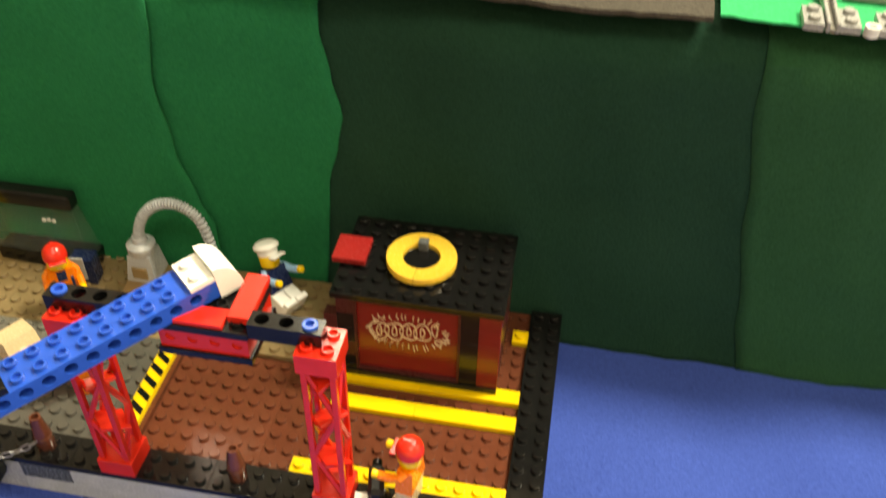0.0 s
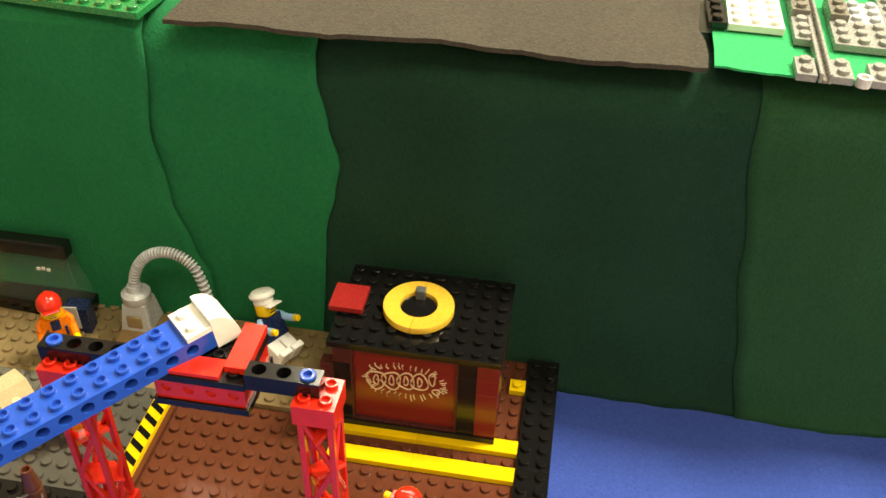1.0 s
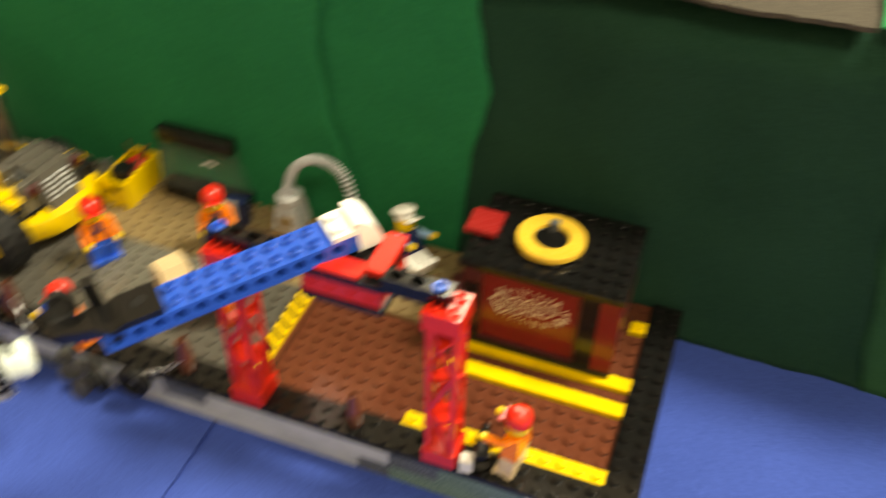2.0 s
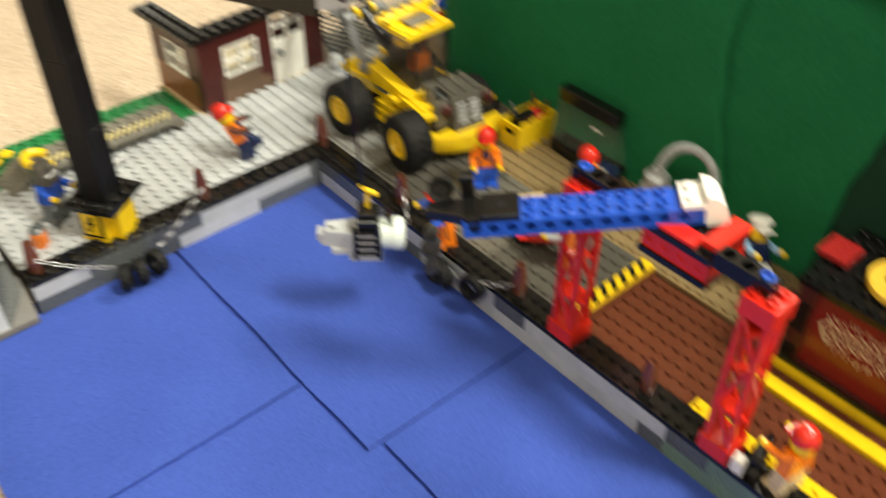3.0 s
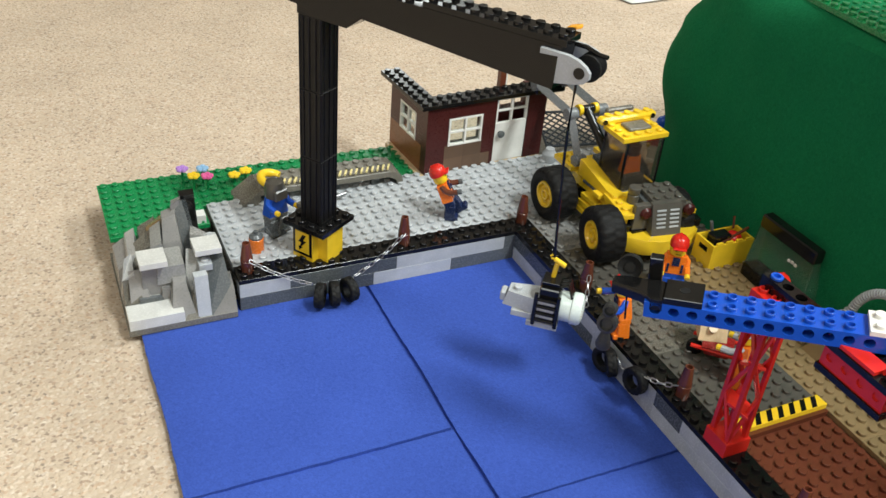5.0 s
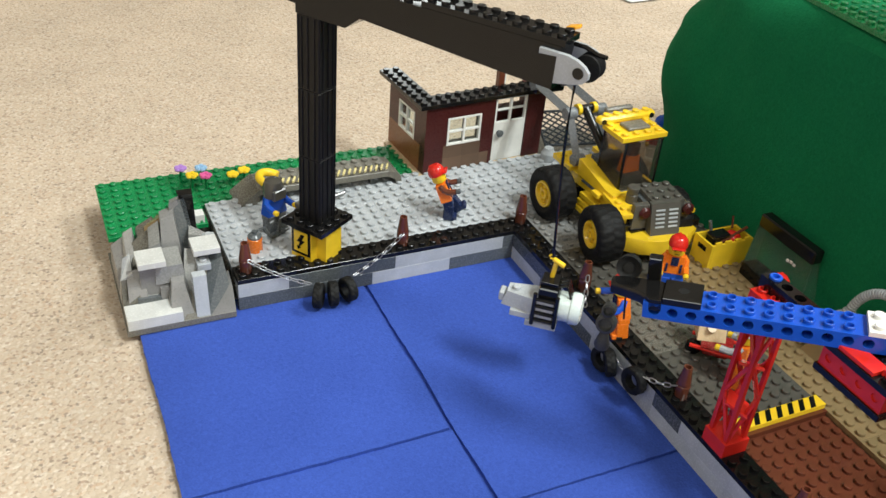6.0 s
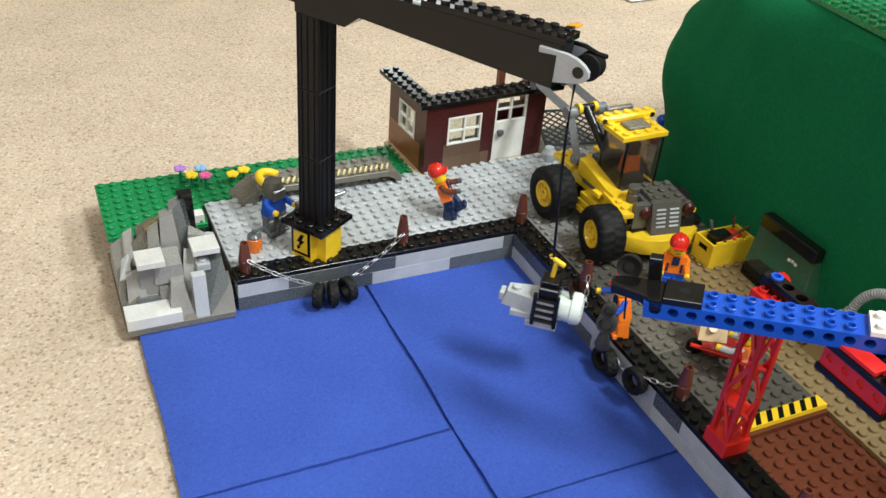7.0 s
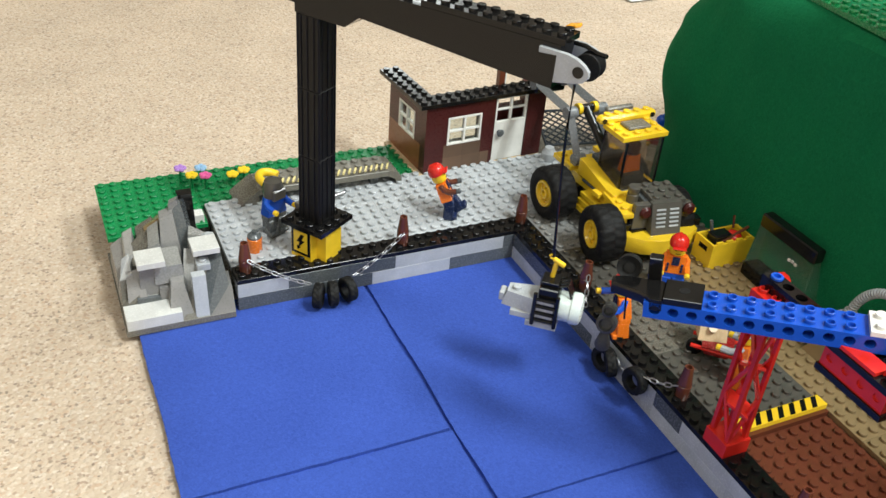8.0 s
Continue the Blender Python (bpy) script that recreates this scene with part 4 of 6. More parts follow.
# ---------------------------------------------------------------- figures
def figure(label, m, torso, legs, arms, head=SKIN, hat=RED, style="helmet", left=-20, right=-20, step=0, gear=None, sit=0, hand=None):
    """A little jointed toy figure, one plain mesh."""
    f = Form()
    mats = [legs, torso, arms, head, hat or head, gear or BLACK, NAVY, BLACK, hand or head]
    for side in (-1, 1):
        f.k = 0
        f.m = pose(0, 0, 0.0125, step * side - sit)
        f.box(side * 0.0041 - 0.0037, side * 0.0041 + 0.0037, -0.0042, 0.0028, -0.0122, -0.0006, 0.0005)
        f.box(side * 0.0041 - 0.0037, side * 0.0041 + 0.0037, -0.0068, -0.0038, -0.0122, -0.0088, 0.0005)
        f.m = Matrix()
    f.box(-0.0078, 0.0078, -0.0036, 0.0034, 0.0112, 0.0152, 0.0005)
    f.k = 1
    f.frustum([(-0.0078, -0.0038), (0.0078, -0.0038), (0.0078, 0.0038), (-0.0078, 0.0038)], 0.0152, [(-0.0058, -0.0034), (0.0058, -0.0034), (0.0058, 0.0034), (-0.0058, 0.0034)], 0.0278)
    for side, swing in ((-1, left), (1, right)):
        a = math.radians(swing)
        sh = Vector((side * 0.0061, 0, 0.0258))
        el = sh + Vector((side * 0.0016, -0.0058 * math.sin(-a), -0.0058 * math.cos(a)))
        wr = el + Vector((side * 0.0002, -0.0052, -0.0036 + 0.004 * math.sin(-a)))
        f.k = 2
        f.tube([sh + Vector((-side * 0.001, 0, 0.001)), sh.lerp(el, 0.3) + Vector((side * 0.0008, 0, 0)), el, wr], 0.0020, 8)
        f.k = 8
        f.rod(wr, wr + (wr - el).normalized() * 0.0030, 0.0018, n=10, b=0.0004)
    if torso in (ORANGE,):
        f.k = 6
        f.prism([(-0.0022, -0.0044), (0.0022, -0.0044), (0.0022, -0.0030), (-0.0022, -0.0030)], 0.0215, 0.0272)
        for side in (-1, 1):
            f.box(side * 0.0044 - 0.0007, side * 0.0044 + 0.0007, -0.0043, -0.0030, 0.0165, 0.0225, 0.0001)
    f.k = 7
    for side in (-1, 1):
        f.box(side * 0.0017 - 0.0005, side * 0.0017 + 0.0005, -0.0053, -0.0046, 0.0328, 0.0338, 0.0001)
    f.box(-0.0016, 0.0016, -0.0053, -0.0046, 0.0303, 0.0307, 0.0001)
    f.k = 3
    f.m = pose(0, 0, 0.0278)
    f.lathe([(0, 0), (0.0030, 0), (0.0032, 0.0008), (0.0048, 0.0012), (0.0051, 0.0022), (0.0051, 0.0082), (0.0046, 0.0094), (0.0026, 0.0097), (0.0024, 0.0112), (0, 0.0112)], 18)
    f.k = 4
    if style == "helmet":
        f.lathe([(0.0050, 0.0064), (0.0059, 0.0066), (0.0060, 0.0086), (0.0054, 0.0112), (0.0037, 0.0132), (0.0015, 0.0139), (0, 0.0140)], 20)
        f.box(-0.0042, 0.0042, -0.0076, -0.0050, 0.0068, 0.0076, 0.0003)
        f.box(-0.0011, 0.0011, -0.0034, 0.0034, 0.0122, 0.0142, 0.0006)
    elif style == "cap":
        f.lathe([(0.0050, 0.0072), (0.0053, 0.0076), (0.0053, 0.0098), (0.0066, 0.0112), (0.0067, 0.0122), (0.0052, 0.0136), (0, 0.0142)], 22)
        f.box(-0.0044, 0.0044, -0.0086, -0.0046, 0.0064, 0.0074, 0.0004)
    elif style == "hood":
        f.lathe([(0.0052, -0.0010), (0.0066, 0.0004), (0.0068, 0.0072), (0.0056, 0.0112), (0.0030, 0.0130), (0, 0.0132)], 18)
        f.box(-0.0052, 0.0052, -0.0072, -0.0040, -0.0006, 0.0070, 0.0008)
    f.m = Matrix()
    if gear is not None:
        f.k = 5
        f.rod((0.0085, -0.0095, 0.0150), (0.0085, -0.0160, 0.0250), 0.0012, n=8)
        f.box(0.0062, 0.0108, -0.0185, -0.0130, 0.0228, 0.0262, 0.0006)
    return solo("toy_figure", f, mats, label, "figurine", m, "toy figures")


figure("toy figure in orange vest and red helmet striding over quay", on_deck(-0.0318, 0.0295, 0.0014, 62) @ pose(0, 0, 0, -26), ORANGE, NAVY, BROWN, hat=RED, step=-20, sit=-7, left=-45, right=-40, hand=DGREY)
figure("toy figure in orange vest and red helmet beside the loader", on_deck(0.0615, -0.0925, 0, -34), ORANGE, BLUE, ORANGE, hat=RED)
figure("toy figure in orange jacket and red helmet beside the tank", on_deck(0.0935, -0.1470, 0, -52), ORANGE, NAVY, ORANGE, hat=RED)
figure("toy captain in white cap and blue jacket on tan deck", on_deck(0.1105, -0.2565, -0.002) @ pose(0, 0, 0, -14, 16, 0) @ pose(0, 0, 0, 0, 0, -26), NAVY, WHITE, SKY, hat=WHITE, style="cap", left=-65, right=-70, sit=50)
figure("toy figure in orange jacket and red helmet on the quay edge", on_deck(0.0112, -0.3440, 0, 170), ORANGE, TAN, ORANGE, hat=RED, left=-70, right=-70)
figure("toy figure in grey hood and blue overalls on the quay", on_deck(-0.1560, 0.0475, 0, 25), BLUE, DGREY, BLUE, hat=SOOT, style="hood", gear=OGREY, left=-60, right=-60)
figure("toy figure in an orange vest pushing a red barrow", on_deck(0.0475, -0.1815, 0, 205) @ pose(0, 0, 0, 8), ORANGE, ORANGE, LGREY, hat=WHITE, left=-70, right=-70)

figure("toy figure in red jacket and blue helmet on the carpet", pose(0.1960, 0.1030, FLOOR, 0, 0, -40), RED, WHITE, RED, hat=BLUE)

# ---------------------------------------------------------------- site shed
shed = thing("site_shed", "dark red toy-brick shed with white door and black roof", "shed", on_deck(-0.0308, 0.0905, 0, 4))
WALLH = 0.0540


def shed_wall(x0, x1, y0, y1, z0, z1, mat, name="brick"):
    part(name, Form().box(x0 * S + 0.00002, x1 * S - 0.00002, y0 * S + 0.00002, y1 * S - 0.00002, z0, z1, 0.000005), mat, shed)


for i, (z0, z1) in enumerate([(k * WALLH / 5, (k + 1) * WALLH / 5) for k in range(5)]):
    m1 = NOUGAT if i < 2 else DRED
    shed_wall(0, 1, 0, 1, z0, z1, DRED)
    if i < 2:
        shed_wall(1, 2, 0, 1, z0, z1, DRED)
        shed_wall(2, 4, 0, 1, z0, z1, DULL)
        shed_wall(4, 6, 0, 1, z0, z1, DULL)
        shed_wall(6, 7, 0, 1, z0, z1, DULL if i == 0 else DRED)
        shed_wall(0, 1, 1, 4, z0, z1, NOUGAT)
        shed_wall(0, 1, 4, 7.6, z0, z1, NOUGAT)
    elif i < 4:
        shed_wall(1, 2.3, 0, 1, z0, z1, DRED)
        shed_wall(5.9, 7, 0, 1, z0, z1, DRED)
        shed_wall(0, 1, 1, 2.2, z0, z1, DRED)
        shed_wall(0, 1, 5.5, 7.6, z0, z1, DRED)
    else:
        shed_wall(1, 7, 0, 1, z0, z1, DRED)
        shed_wall(0, 1, 1, 7.6, z0, z1, DRED)
    shed_wall(7, 7.38, 0, 1, z0, z1, DRED)
    shed_wall(10.98, 13, 0, 1, z0, z1, DRED)
    shed_wall(12, 13, 1, 3, z0, z1, NOUGAT if i == 0 else DRED)
shed_wall(0, 12.9, 0, 1, -PL * 0.2, 0.00005, TAN, "sill")
shed_wall(-0.6, -0.02, 0.0, 7.3, -PL * 0.9, 0.0004, TAN, "sill")
for k in range(4):
    shed_wall(7.2 if k % 2 else 8.2, 12, 1.2, 2.2, k * WALLH * 0.185, (k + 1) * WALLH * 0.185, DRED)


def window(m, w, h):
    win = Form()
    t = 0.0016
    for x in (0, w / 2 - t / 2, w - t):
        win.box(x, x + t, -0.0008, 0.0022, 0, h, 0.0001)
    for zz in (0, h / 2 - t / 2, h - t):
        win.box(0, w, -0.0006, 0.0020, zz, zz + t, 0.0001)
    return part("window_frame", win, WHITE, shed, "white cross-barred window", m)


w1 = window(pose(2.3 * S, 0.0004, 0.4 * WALLH - 0.0004), 3.6 * S, 0.4 * WALLH + 0.0010)
part("pane", Form().box(0.0008, 3.6 * S - 0.0008, 0.0008, 0.0012, 0.0006, 2.2 * BR - 0.0006, 0.0001), CLEAR, w1)
w2 = window(pose(0.0004, 5.5 * S, 0.4 * WALLH - 0.0004, 0, 0, -90), 3.3 * S, 0.4 * WALLH + 0.0010)
part("pane", Form().box(0.0008, 3.3 * S - 0.0008, 0.0008, 0.0012, 0.0006, 2.2 * BR - 0.0006, 0.0001), CLEAR, w2)
dw, dh = 3.55 * S, WALLH - 0.0008
door_ob = part("door", Form().box(0, dw, 0, 0.0024, 0, dh * 0.62, 0.0003), WHITE, shed, "white door with four panes", pose(7.40 * S, 0.0006, 0.0005))
for x in (0, dw / 2 - 0.0010, dw - 0.0018):
    part("stile", Form().box(x, x + 0.0019, 0, 0.0024, dh * 0.62, dh, 0.0003), WHITE, door_ob)
for zz in (dh * 0.79, dh - 0.0018):
    part("glazing_bar", Form().box(0.0018, dw - 0.0017, 0.0002, 0.0022, zz, zz + 0.0016, 0.0003), WHITE, door_ob)
knob = Form()
knob.m = pose(0.0046, -0.0002, dh * 0.46, 90)
knob.lathe([(0, 0), (0.0018, 0), (0.0018, 0.0014), (0.0027, 0.0018), (0.0030, 0.0030), (0.0020, 0.0038), (0, 0.0040)], 16)
part("door_knob", knob, DGREY, door_ob, "round grey knob")
for x, y, nx, ny in ((-0.7, 0, 6, 2), (5.3, 0, 8, 2), (-0.7, 2, 2, 7)):
    part("roof_plate", slab_mesh(nx, ny, PL, BLACK), BLACK, shed, "black stud-topped roof plate", pose(x * S, y * S - 0.002, WALLH))
part("chimney", Form().box(0.0690, 0.0740, 0.015, 0.020, WALLH + PL * 0, WALLH + 0.019, 0.0003), BROWN, shed, "brown corner post")
part("pennant", Form().box(0.0741, 0.0751, 0.015, 0.0205, WALLH + 0.002, WALLH + 0.015, 0.0002), WHITE, shed)

# lattice panel and clear pot beside the shed
lattice = thing("lattice_panel", "dark grey lattice grille leaning behind the loader", "grille", pose(0.0790, 0.0985, DECK + 0.0040, 24, 0, -10))
# the bars cross on the skew inside a square-cornered frame
LW, LH, SKEW = 0.0460, 0.0370, math.radians(38)
for x0, x1, y0, y1 in ((0, LW, 0, 0.0016), (0, LW, LH - 0.0016, LH), (0, 0.0016, 0.0016, LH - 0.0016), (LW - 0.0016, LW, 0.0016, LH - 0.0016)):
    part("frame_bar", Form().box(x0, x1, y0, y1, 0, 0.0018, 0.0003), SLATE, lattice)
for way in (1, -1):
    ux, uy = math.cos(SKEW), math.sin(SKEW) * way
    for i in range(-9, 10):
        ox, oy = LW / 2 - uy * 0.0046 * i, LH / 2 + ux * 0.0046 * i
        lo, hi = -1.0, 1.0
        for o, u, top in ((ox, ux, LW), (oy, uy, LH)):
            a, b = sorted(((0.0010 - o) / u, (top - 0.0010 - o) / u))
            lo, hi = max(lo, a), min(hi, b)
        if hi - lo > 0.003:
            part("bar", Form().rod((ox + ux * lo, oy + uy * lo, 0.0006 + 0.0003 * way), (ox + ux * hi, oy + uy * hi, 0.0006 + 0.0003 * way), 0.0007, n=6), SLATE, lattice)
pot = Form().lathe([(0, 0), (0.0052, 0), (0.0058, 0.0010), (0.0058, 0.0068), (0.0040, 0.0092), (0.0036, 0.0110), (0, 0.0112)], 20)
solo("round_pot", pot, LGREY, "light grey translucent round pot by the shed", "pot", on_deck(0.0745, 0.0850))

# ---------------------------------------------------------------- bench ramp, flowers, small gear on the far quay
ramp = thing("grey_ramp", "old grey sloped ramp with a hazard-striped edge on the lawn", "ramp", pose(-0.1735, 0.084, DECK - 0.002))
part("slope", Form().add([(0, 0, 0), (0.017, 0, 0.0128), (0.017, 0.026, 0.0128), (0, 0.026, 0), (0.017, 0, 0), (0.017, 0.026, 0)], [[0, 1, 2, 3], [0, 4, 1], [3, 2, 5], [1, 4, 5, 2], [0, 3, 5, 4]]), OGREY, ramp)
top = Form()
top.m = pose(0.017, 0.0, 0.0090)
top.slab(12, 3, 0.0044)
part("top_plate", top, OGREY, ramp)
curve = Form()
curve.m = pose(0, 0.0, 0, 90, 0, 0)
curve.prism([(0.112, 0.0134), (0.119, 0.0118), (0.1225, 0.0080), (0.1235, 0.0), (0.1190, 0.0), (0.1180, 0.0060), (0.112, 0.0090)], -0.024, 0.0)
part("curved_end", curve, OGREY, ramp)
st = Form()
for i in range(23):
    x = 0.020 + i * 0.0041
    st.prism([(x, 0.0008), (x + 0.0014, 0.0008), (x + 0.0044, 0.0064), (x + 0.0030, 0.0064)], 0.0150, 0.01665)
part("stripes", st, LEMON, ramp, "pale yellow slanting stripes")
for lx in (0.030, 0.070, 0.100):
    part("leg", Form().box(lx, lx + 0.006, 0.004, 0.020, 0, 0.0092), DGREY, ramp)


def flower(x, y, h, mat, stem=True):
    ob = thing("toy_flower", "small coloured plastic flower on the green baseplate", "flower", pose(x, y, DECK - 0.001), "flowers")
    part("stem", Form().rod((0, 0, 0), (0, 0, h), 0.0009, n=8), GREEN, ob)
    f = Form()
    f.m = pose(0, 0, h)
    f.lathe([(0, 0), (0.0012, 0), (0.0012, 0.0022), (0, 0.0022)], 10)
    for i in range(5):
        a = 2 * math.pi * i / 5
        f.m = pose(0.0025 * math.cos(a), 0.0025 * math.sin(a), h + 0.0004)
        f.lathe([(0, 0), (0.0018, 0.0001), (0.0022, 0.0010), (0.0016, 0.0022), (0, 0.0025)], 10)
    part("petals", f, mat, ob)


for fx, fy, fh, fm in ((-0.201, 0.131, 0.0100, LILAC), (-0.195, 0.121, 0.0090, YELLOW), (-0.1875, 0.127, 0.0105, SKY), (-0.186, 0.118, 0.0090, PINK)):
    flower(fx, fy, fh, fm)
for fx, fy in ((-0.167, 0.118), (-0.158, 0.122)):
    flower(fx, fy, 0.0070, YELLOW)
part_ring = Form()
part_ring.m = pose(-0.1480, 0.0850, DECK + 0.0185, 14, 6, 40)
part_ring.tube([(0.0080 * math.cos(a * 0.26), 0.0080 * math.sin(a * 0.26), 0) for a in range(19)], 0.0029, 12)
solo("cable_coil", part_ring, YELLOW, "yellow ring of hose resting on the grey ramp", "coil")
can = thing("gas_canister", "orange canister with a grey top and hose on the quay", "canister", on_deck(-0.1735, 0.0300))
part("tank", Form().lathe([(0, 0), (0.0046, 0), (0.0048, 0.0004), (0.0048, 0.0094), (0.0044, 0.0098), (0, 0.0098)], 18), ORANGE, can)
part("valve", Form().lathe([(0, 0.0098), (0.0044, 0.0098), (0.0046, 0.0112), (0.0030, 0.0128), (0.0016, 0.0130), (0.0016, 0.0148), (0, 0.0148)], 16), DGREY, can)
part("hose", Form().tube([(0.002, 0.002, 0.013), (0.008, 0.006, 0.012), (0.012, 0.006, 0.004), (0.017, 0.009, 0.003), (0.020, 0.013, 0.012)], 0.0009, 6), DGREY, can)
pick = thing("long_bar", "chromed bar lying on the grey ramp", "tool", pose(-0.120, 0.068, DECK + 0.004, 0, 0, 20))
part("bar", Form().rod((0, 0, 0), (0.024, 0, 0), 0.0013, n=10), CHROME, pick)

# ---------------------------------------------------------------- film gear on the quay edge
gear = thing("film_camera", "black toy film camera on a stand at the quay edge", "camera", on_deck(0.0085, -0.3300, 0, 100))
part("body", Form().box(-0.0034, 0.0034, -0.0080, 0.0070, 0.0100, 0.0160, 0.0018), MATTE, gear)
part("lens", Form().rod((0, -0.0080, 0.0130), (0, -0.0110, 0.0130), 0.0022, n=14), BLACK, gear)
part("stand", Form().rod((0, 0, 0), (0, 0, 0.0102), 0.0015, n=10), DGREY, gear)
part("foot", Form().lathe([(0, 0), (0.0055, 0), (0.0058, 0.0030), (0.0040, 0.0058), (0, 0.0062)], 18), BLACK, gear)
wb = Form().box(-0.003, 0.003, -0.003, 0.003, 0, 0.0080, 0.0004)
solo("white_brick", wb, WHITE, "small white brick beside the red tower foot", "brick", on_deck(0.0035, -0.3245, 0, 8))


# ---------------------------------------------------------------- wheel loader
loader = thing("wheel_loader", "yellow toy wheel loader with a smoked cab and raised grey arms", "loader", on_deck(0.0768, -0.0205, 0, 181.6))
# local y runs out to the engine end, local x to the off side (mirrored below)


# the engine end stands swung a few degrees on its middle joint
SWING = Matrix.Translation((0.030, 0.020, 0.002)) @ pose(0, 0, 0, 0, 0, -9) @ Matrix.Translation((-0.030, -0.020, 0.0))


def lpart(name, form, mat, label="", parent=None, m=None):
    return part(name, form, mat, parent or loader, label, m)


def bx(x0, x1, y0, y1, z0, z1, b=0.0003):
    """A block in the loader's millimetres."""
    return Form().box(min(-x0, -x1) / 1000, max(-x0, -x1) / 1000, y0 / 1000, y1 / 1000, z0 / 1000, z1 / 1000, b)


TYRE = tyre_form(0.0190, 0.0190, 0.0094, 20, 0.03).mesh("tyre", RUBBER)
rim = Form()
rim.lathe([(0.0101, -0.0085), (0.0098, 0.0060), (0.0092, 0.0074), (0.0080, 0.0074), (0.0070, 0.0050), (0.0040, 0.0044), (0.0038, 0.0070), (0.0024, 0.0070), (0.0022, 0.0052), (0, 0.0052)], 24)
for i in range(6):
    a = math.radians(60 * i)
    rim.rod((0.0054 * math.cos(a), 0.0054 * math.sin(a), 0.0046), (0.0054 * math.cos(a), 0.0054 * math.sin(a), 0.0060), 0.0009, n=8)
RIM = rim.mesh("rim", YELLOW)
for x, y in ((-0.0425, -0.0322), (-0.0392, 0.0264), (0.0195, -0.0325), (0.0190, 0.0115)):
    w = part("wheel", TYRE, RUBBER, loader, "black rubber tyre with chunky tread", (SWING if y > 0 else Matrix()) @ pose(-x, y, 0.0172 if y > 0 else 0.0192, 0, 90 if x < 0 else -90))
    part("rim", RIM, YELLOW, w, "yellow rim", pose(0, 0, 0.0012))
lpart("chassis", bx(-22, 22, -50, 33, 10, 22), BLACK, "black chassis")
lpart("axle", bx(-38, 20, -35, -29, 16, 22), BLACK)
lpart("axle", bx(-32, 32, 23, 29, 17, 23), BLACK, m=SWING)
# engine end
lpart("engine_block", bx(-10, 17, 4, 28, 22, 36), DGREY, "dark grey engine block", m=SWING)
hood = Form()
hood.m = pose(-0.0170, 0.0045, 0.036)
hood.slab(3, 3, PL)
hood.m = Matrix()
lpart("hood_plate", hood, SOOT, "dark grey studded bonnet", m=SWING)
gf = Form()
gf.m = pose(0, 0, 0, 90, 0, 90)
gf.prism([(0.0270, 0.0135), (0.0385, 0.0135), (0.0372, 0.0170), (0.0310, 0.0390), (0.0270, 0.0390)], -0.0125, 0.0090, 0.0003)
gr = lpart("grille", gf, SOOT, "dark grey sloping radiator grille", m=SWING)
for k in range(5):
    v = 0.30 + k * 0.125
    yy, zz = 0.0372 + (0.0310 - 0.0372) * v, 0.0170 + 0.0220 * v
    for x0 in (-0.0104, -0.0008):
        sl = Form()
        sl.m = pose(x0, yy, zz, 15.7)
        sl.box(0, 0.0066, -0.0004, 0.0006, -0.0006, 0.0006, 0.0001)
        lpart("slat", sl, LGREY, "light grey grille slat", gr)
for x in (-12, 20):
    f = Form()
    f.m = pose(-x / 1000, 0.0285, 0.0318, -90)
    f.lathe([(0, 0), (0.0042, 0), (0.0044, 0.0016), (0.0028, 0.0032), (0, 0.0034)], 16)
    lpart("tail_lamp", f, DRED, "dark red lamp", m=SWING)
for side, x0, x1 in ((0, -28, -10), (1, 17, 26)):
    f = Form()
    f.box(min(-x0, -x1) / 1000, max(-x0, -x1) / 1000, -0.0010, 0.0292, 0.0282, 0.0314)
    n = 1 if side else 2
    for i in range(n):
        for j in range(3):
            f.stud(-(x0 + 4.5 + i * 8) / 1000, 0.006 + j * 0.008, 0.0314)
    lpart("engine_cover", f, YELLOW, "yellow studded side cover", m=SWING)
    lpart("side_panel", bx(x0 + 2, x0 + 6, 0, 26, 20, 28) if not side else bx(x1 - 6, x1 - 2, 0, 26, 20, 28), YELLOW, m=SWING)
    lpart("corner_post", bx(-20, -9, 25, 29.5, 12, 38) if not side else bx(13, 22, 25, 28.5, 14, 36), SOOT, m=SWING)
bump = Form()
bump.prism([(-0.0275, 0.0230), (-0.0280, 0.0330), (-0.0150, 0.0415), (-0.0050, 0.0440), (0.0050, 0.0440), (0.0150, 0.0415), (0.0280, 0.0330), (0.0275, 0.0230)], 0.0070, 0.0182, 0.0004)
lpart("bumper", bump, YELLOW, "rounded yellow counterweight bumper", m=SWING)
chim = Form()
chim.m = pose(0.0140, 0.0135, 0.0314)
chim.lathe([(0, 0), (0.0040, 0), (0.0041, 0.0060), (0.0036, 0.0064), (0.0040, 0.0070), (0.0042, 0.0112), (0.0038, 0.0118), (0, 0.0118)], 18)
lpart("exhaust", chim, SOOT, "round grey exhaust cap", m=SWING)
# middle and cab
lpart("side_body", bx(-22, 22, -30, 8, 22, 31), YELLOW, "yellow body")
for k, (z0, z1, d) in enumerate(((11, 14.5, 0), (15.5, 19, 1.5), (20, 23.5, 3))):
    lpart("step", bx(-31 + d, -22, -21, -3, z0, z1), YELLOW, "yellow cab step")
slope = Form()
slope.m = pose(0, 0, 0, 90, 0, 90)
slope.prism([(-0.034, 0.0305), (-0.034, 0.0420), (-0.0300, 0.0420), (0.0005, 0.0355), (0.0090, 0.0355), (0.0090, 0.0305)], 0.0145, 0.0235, 0.0003)
lpart("fender", bx(-28, -23.6, -9, -1.1, 28.2, 31.4), YELLOW, "yellow fender plate")
lpart("side_rail", slope, YELLOW, "sloping yellow rail")
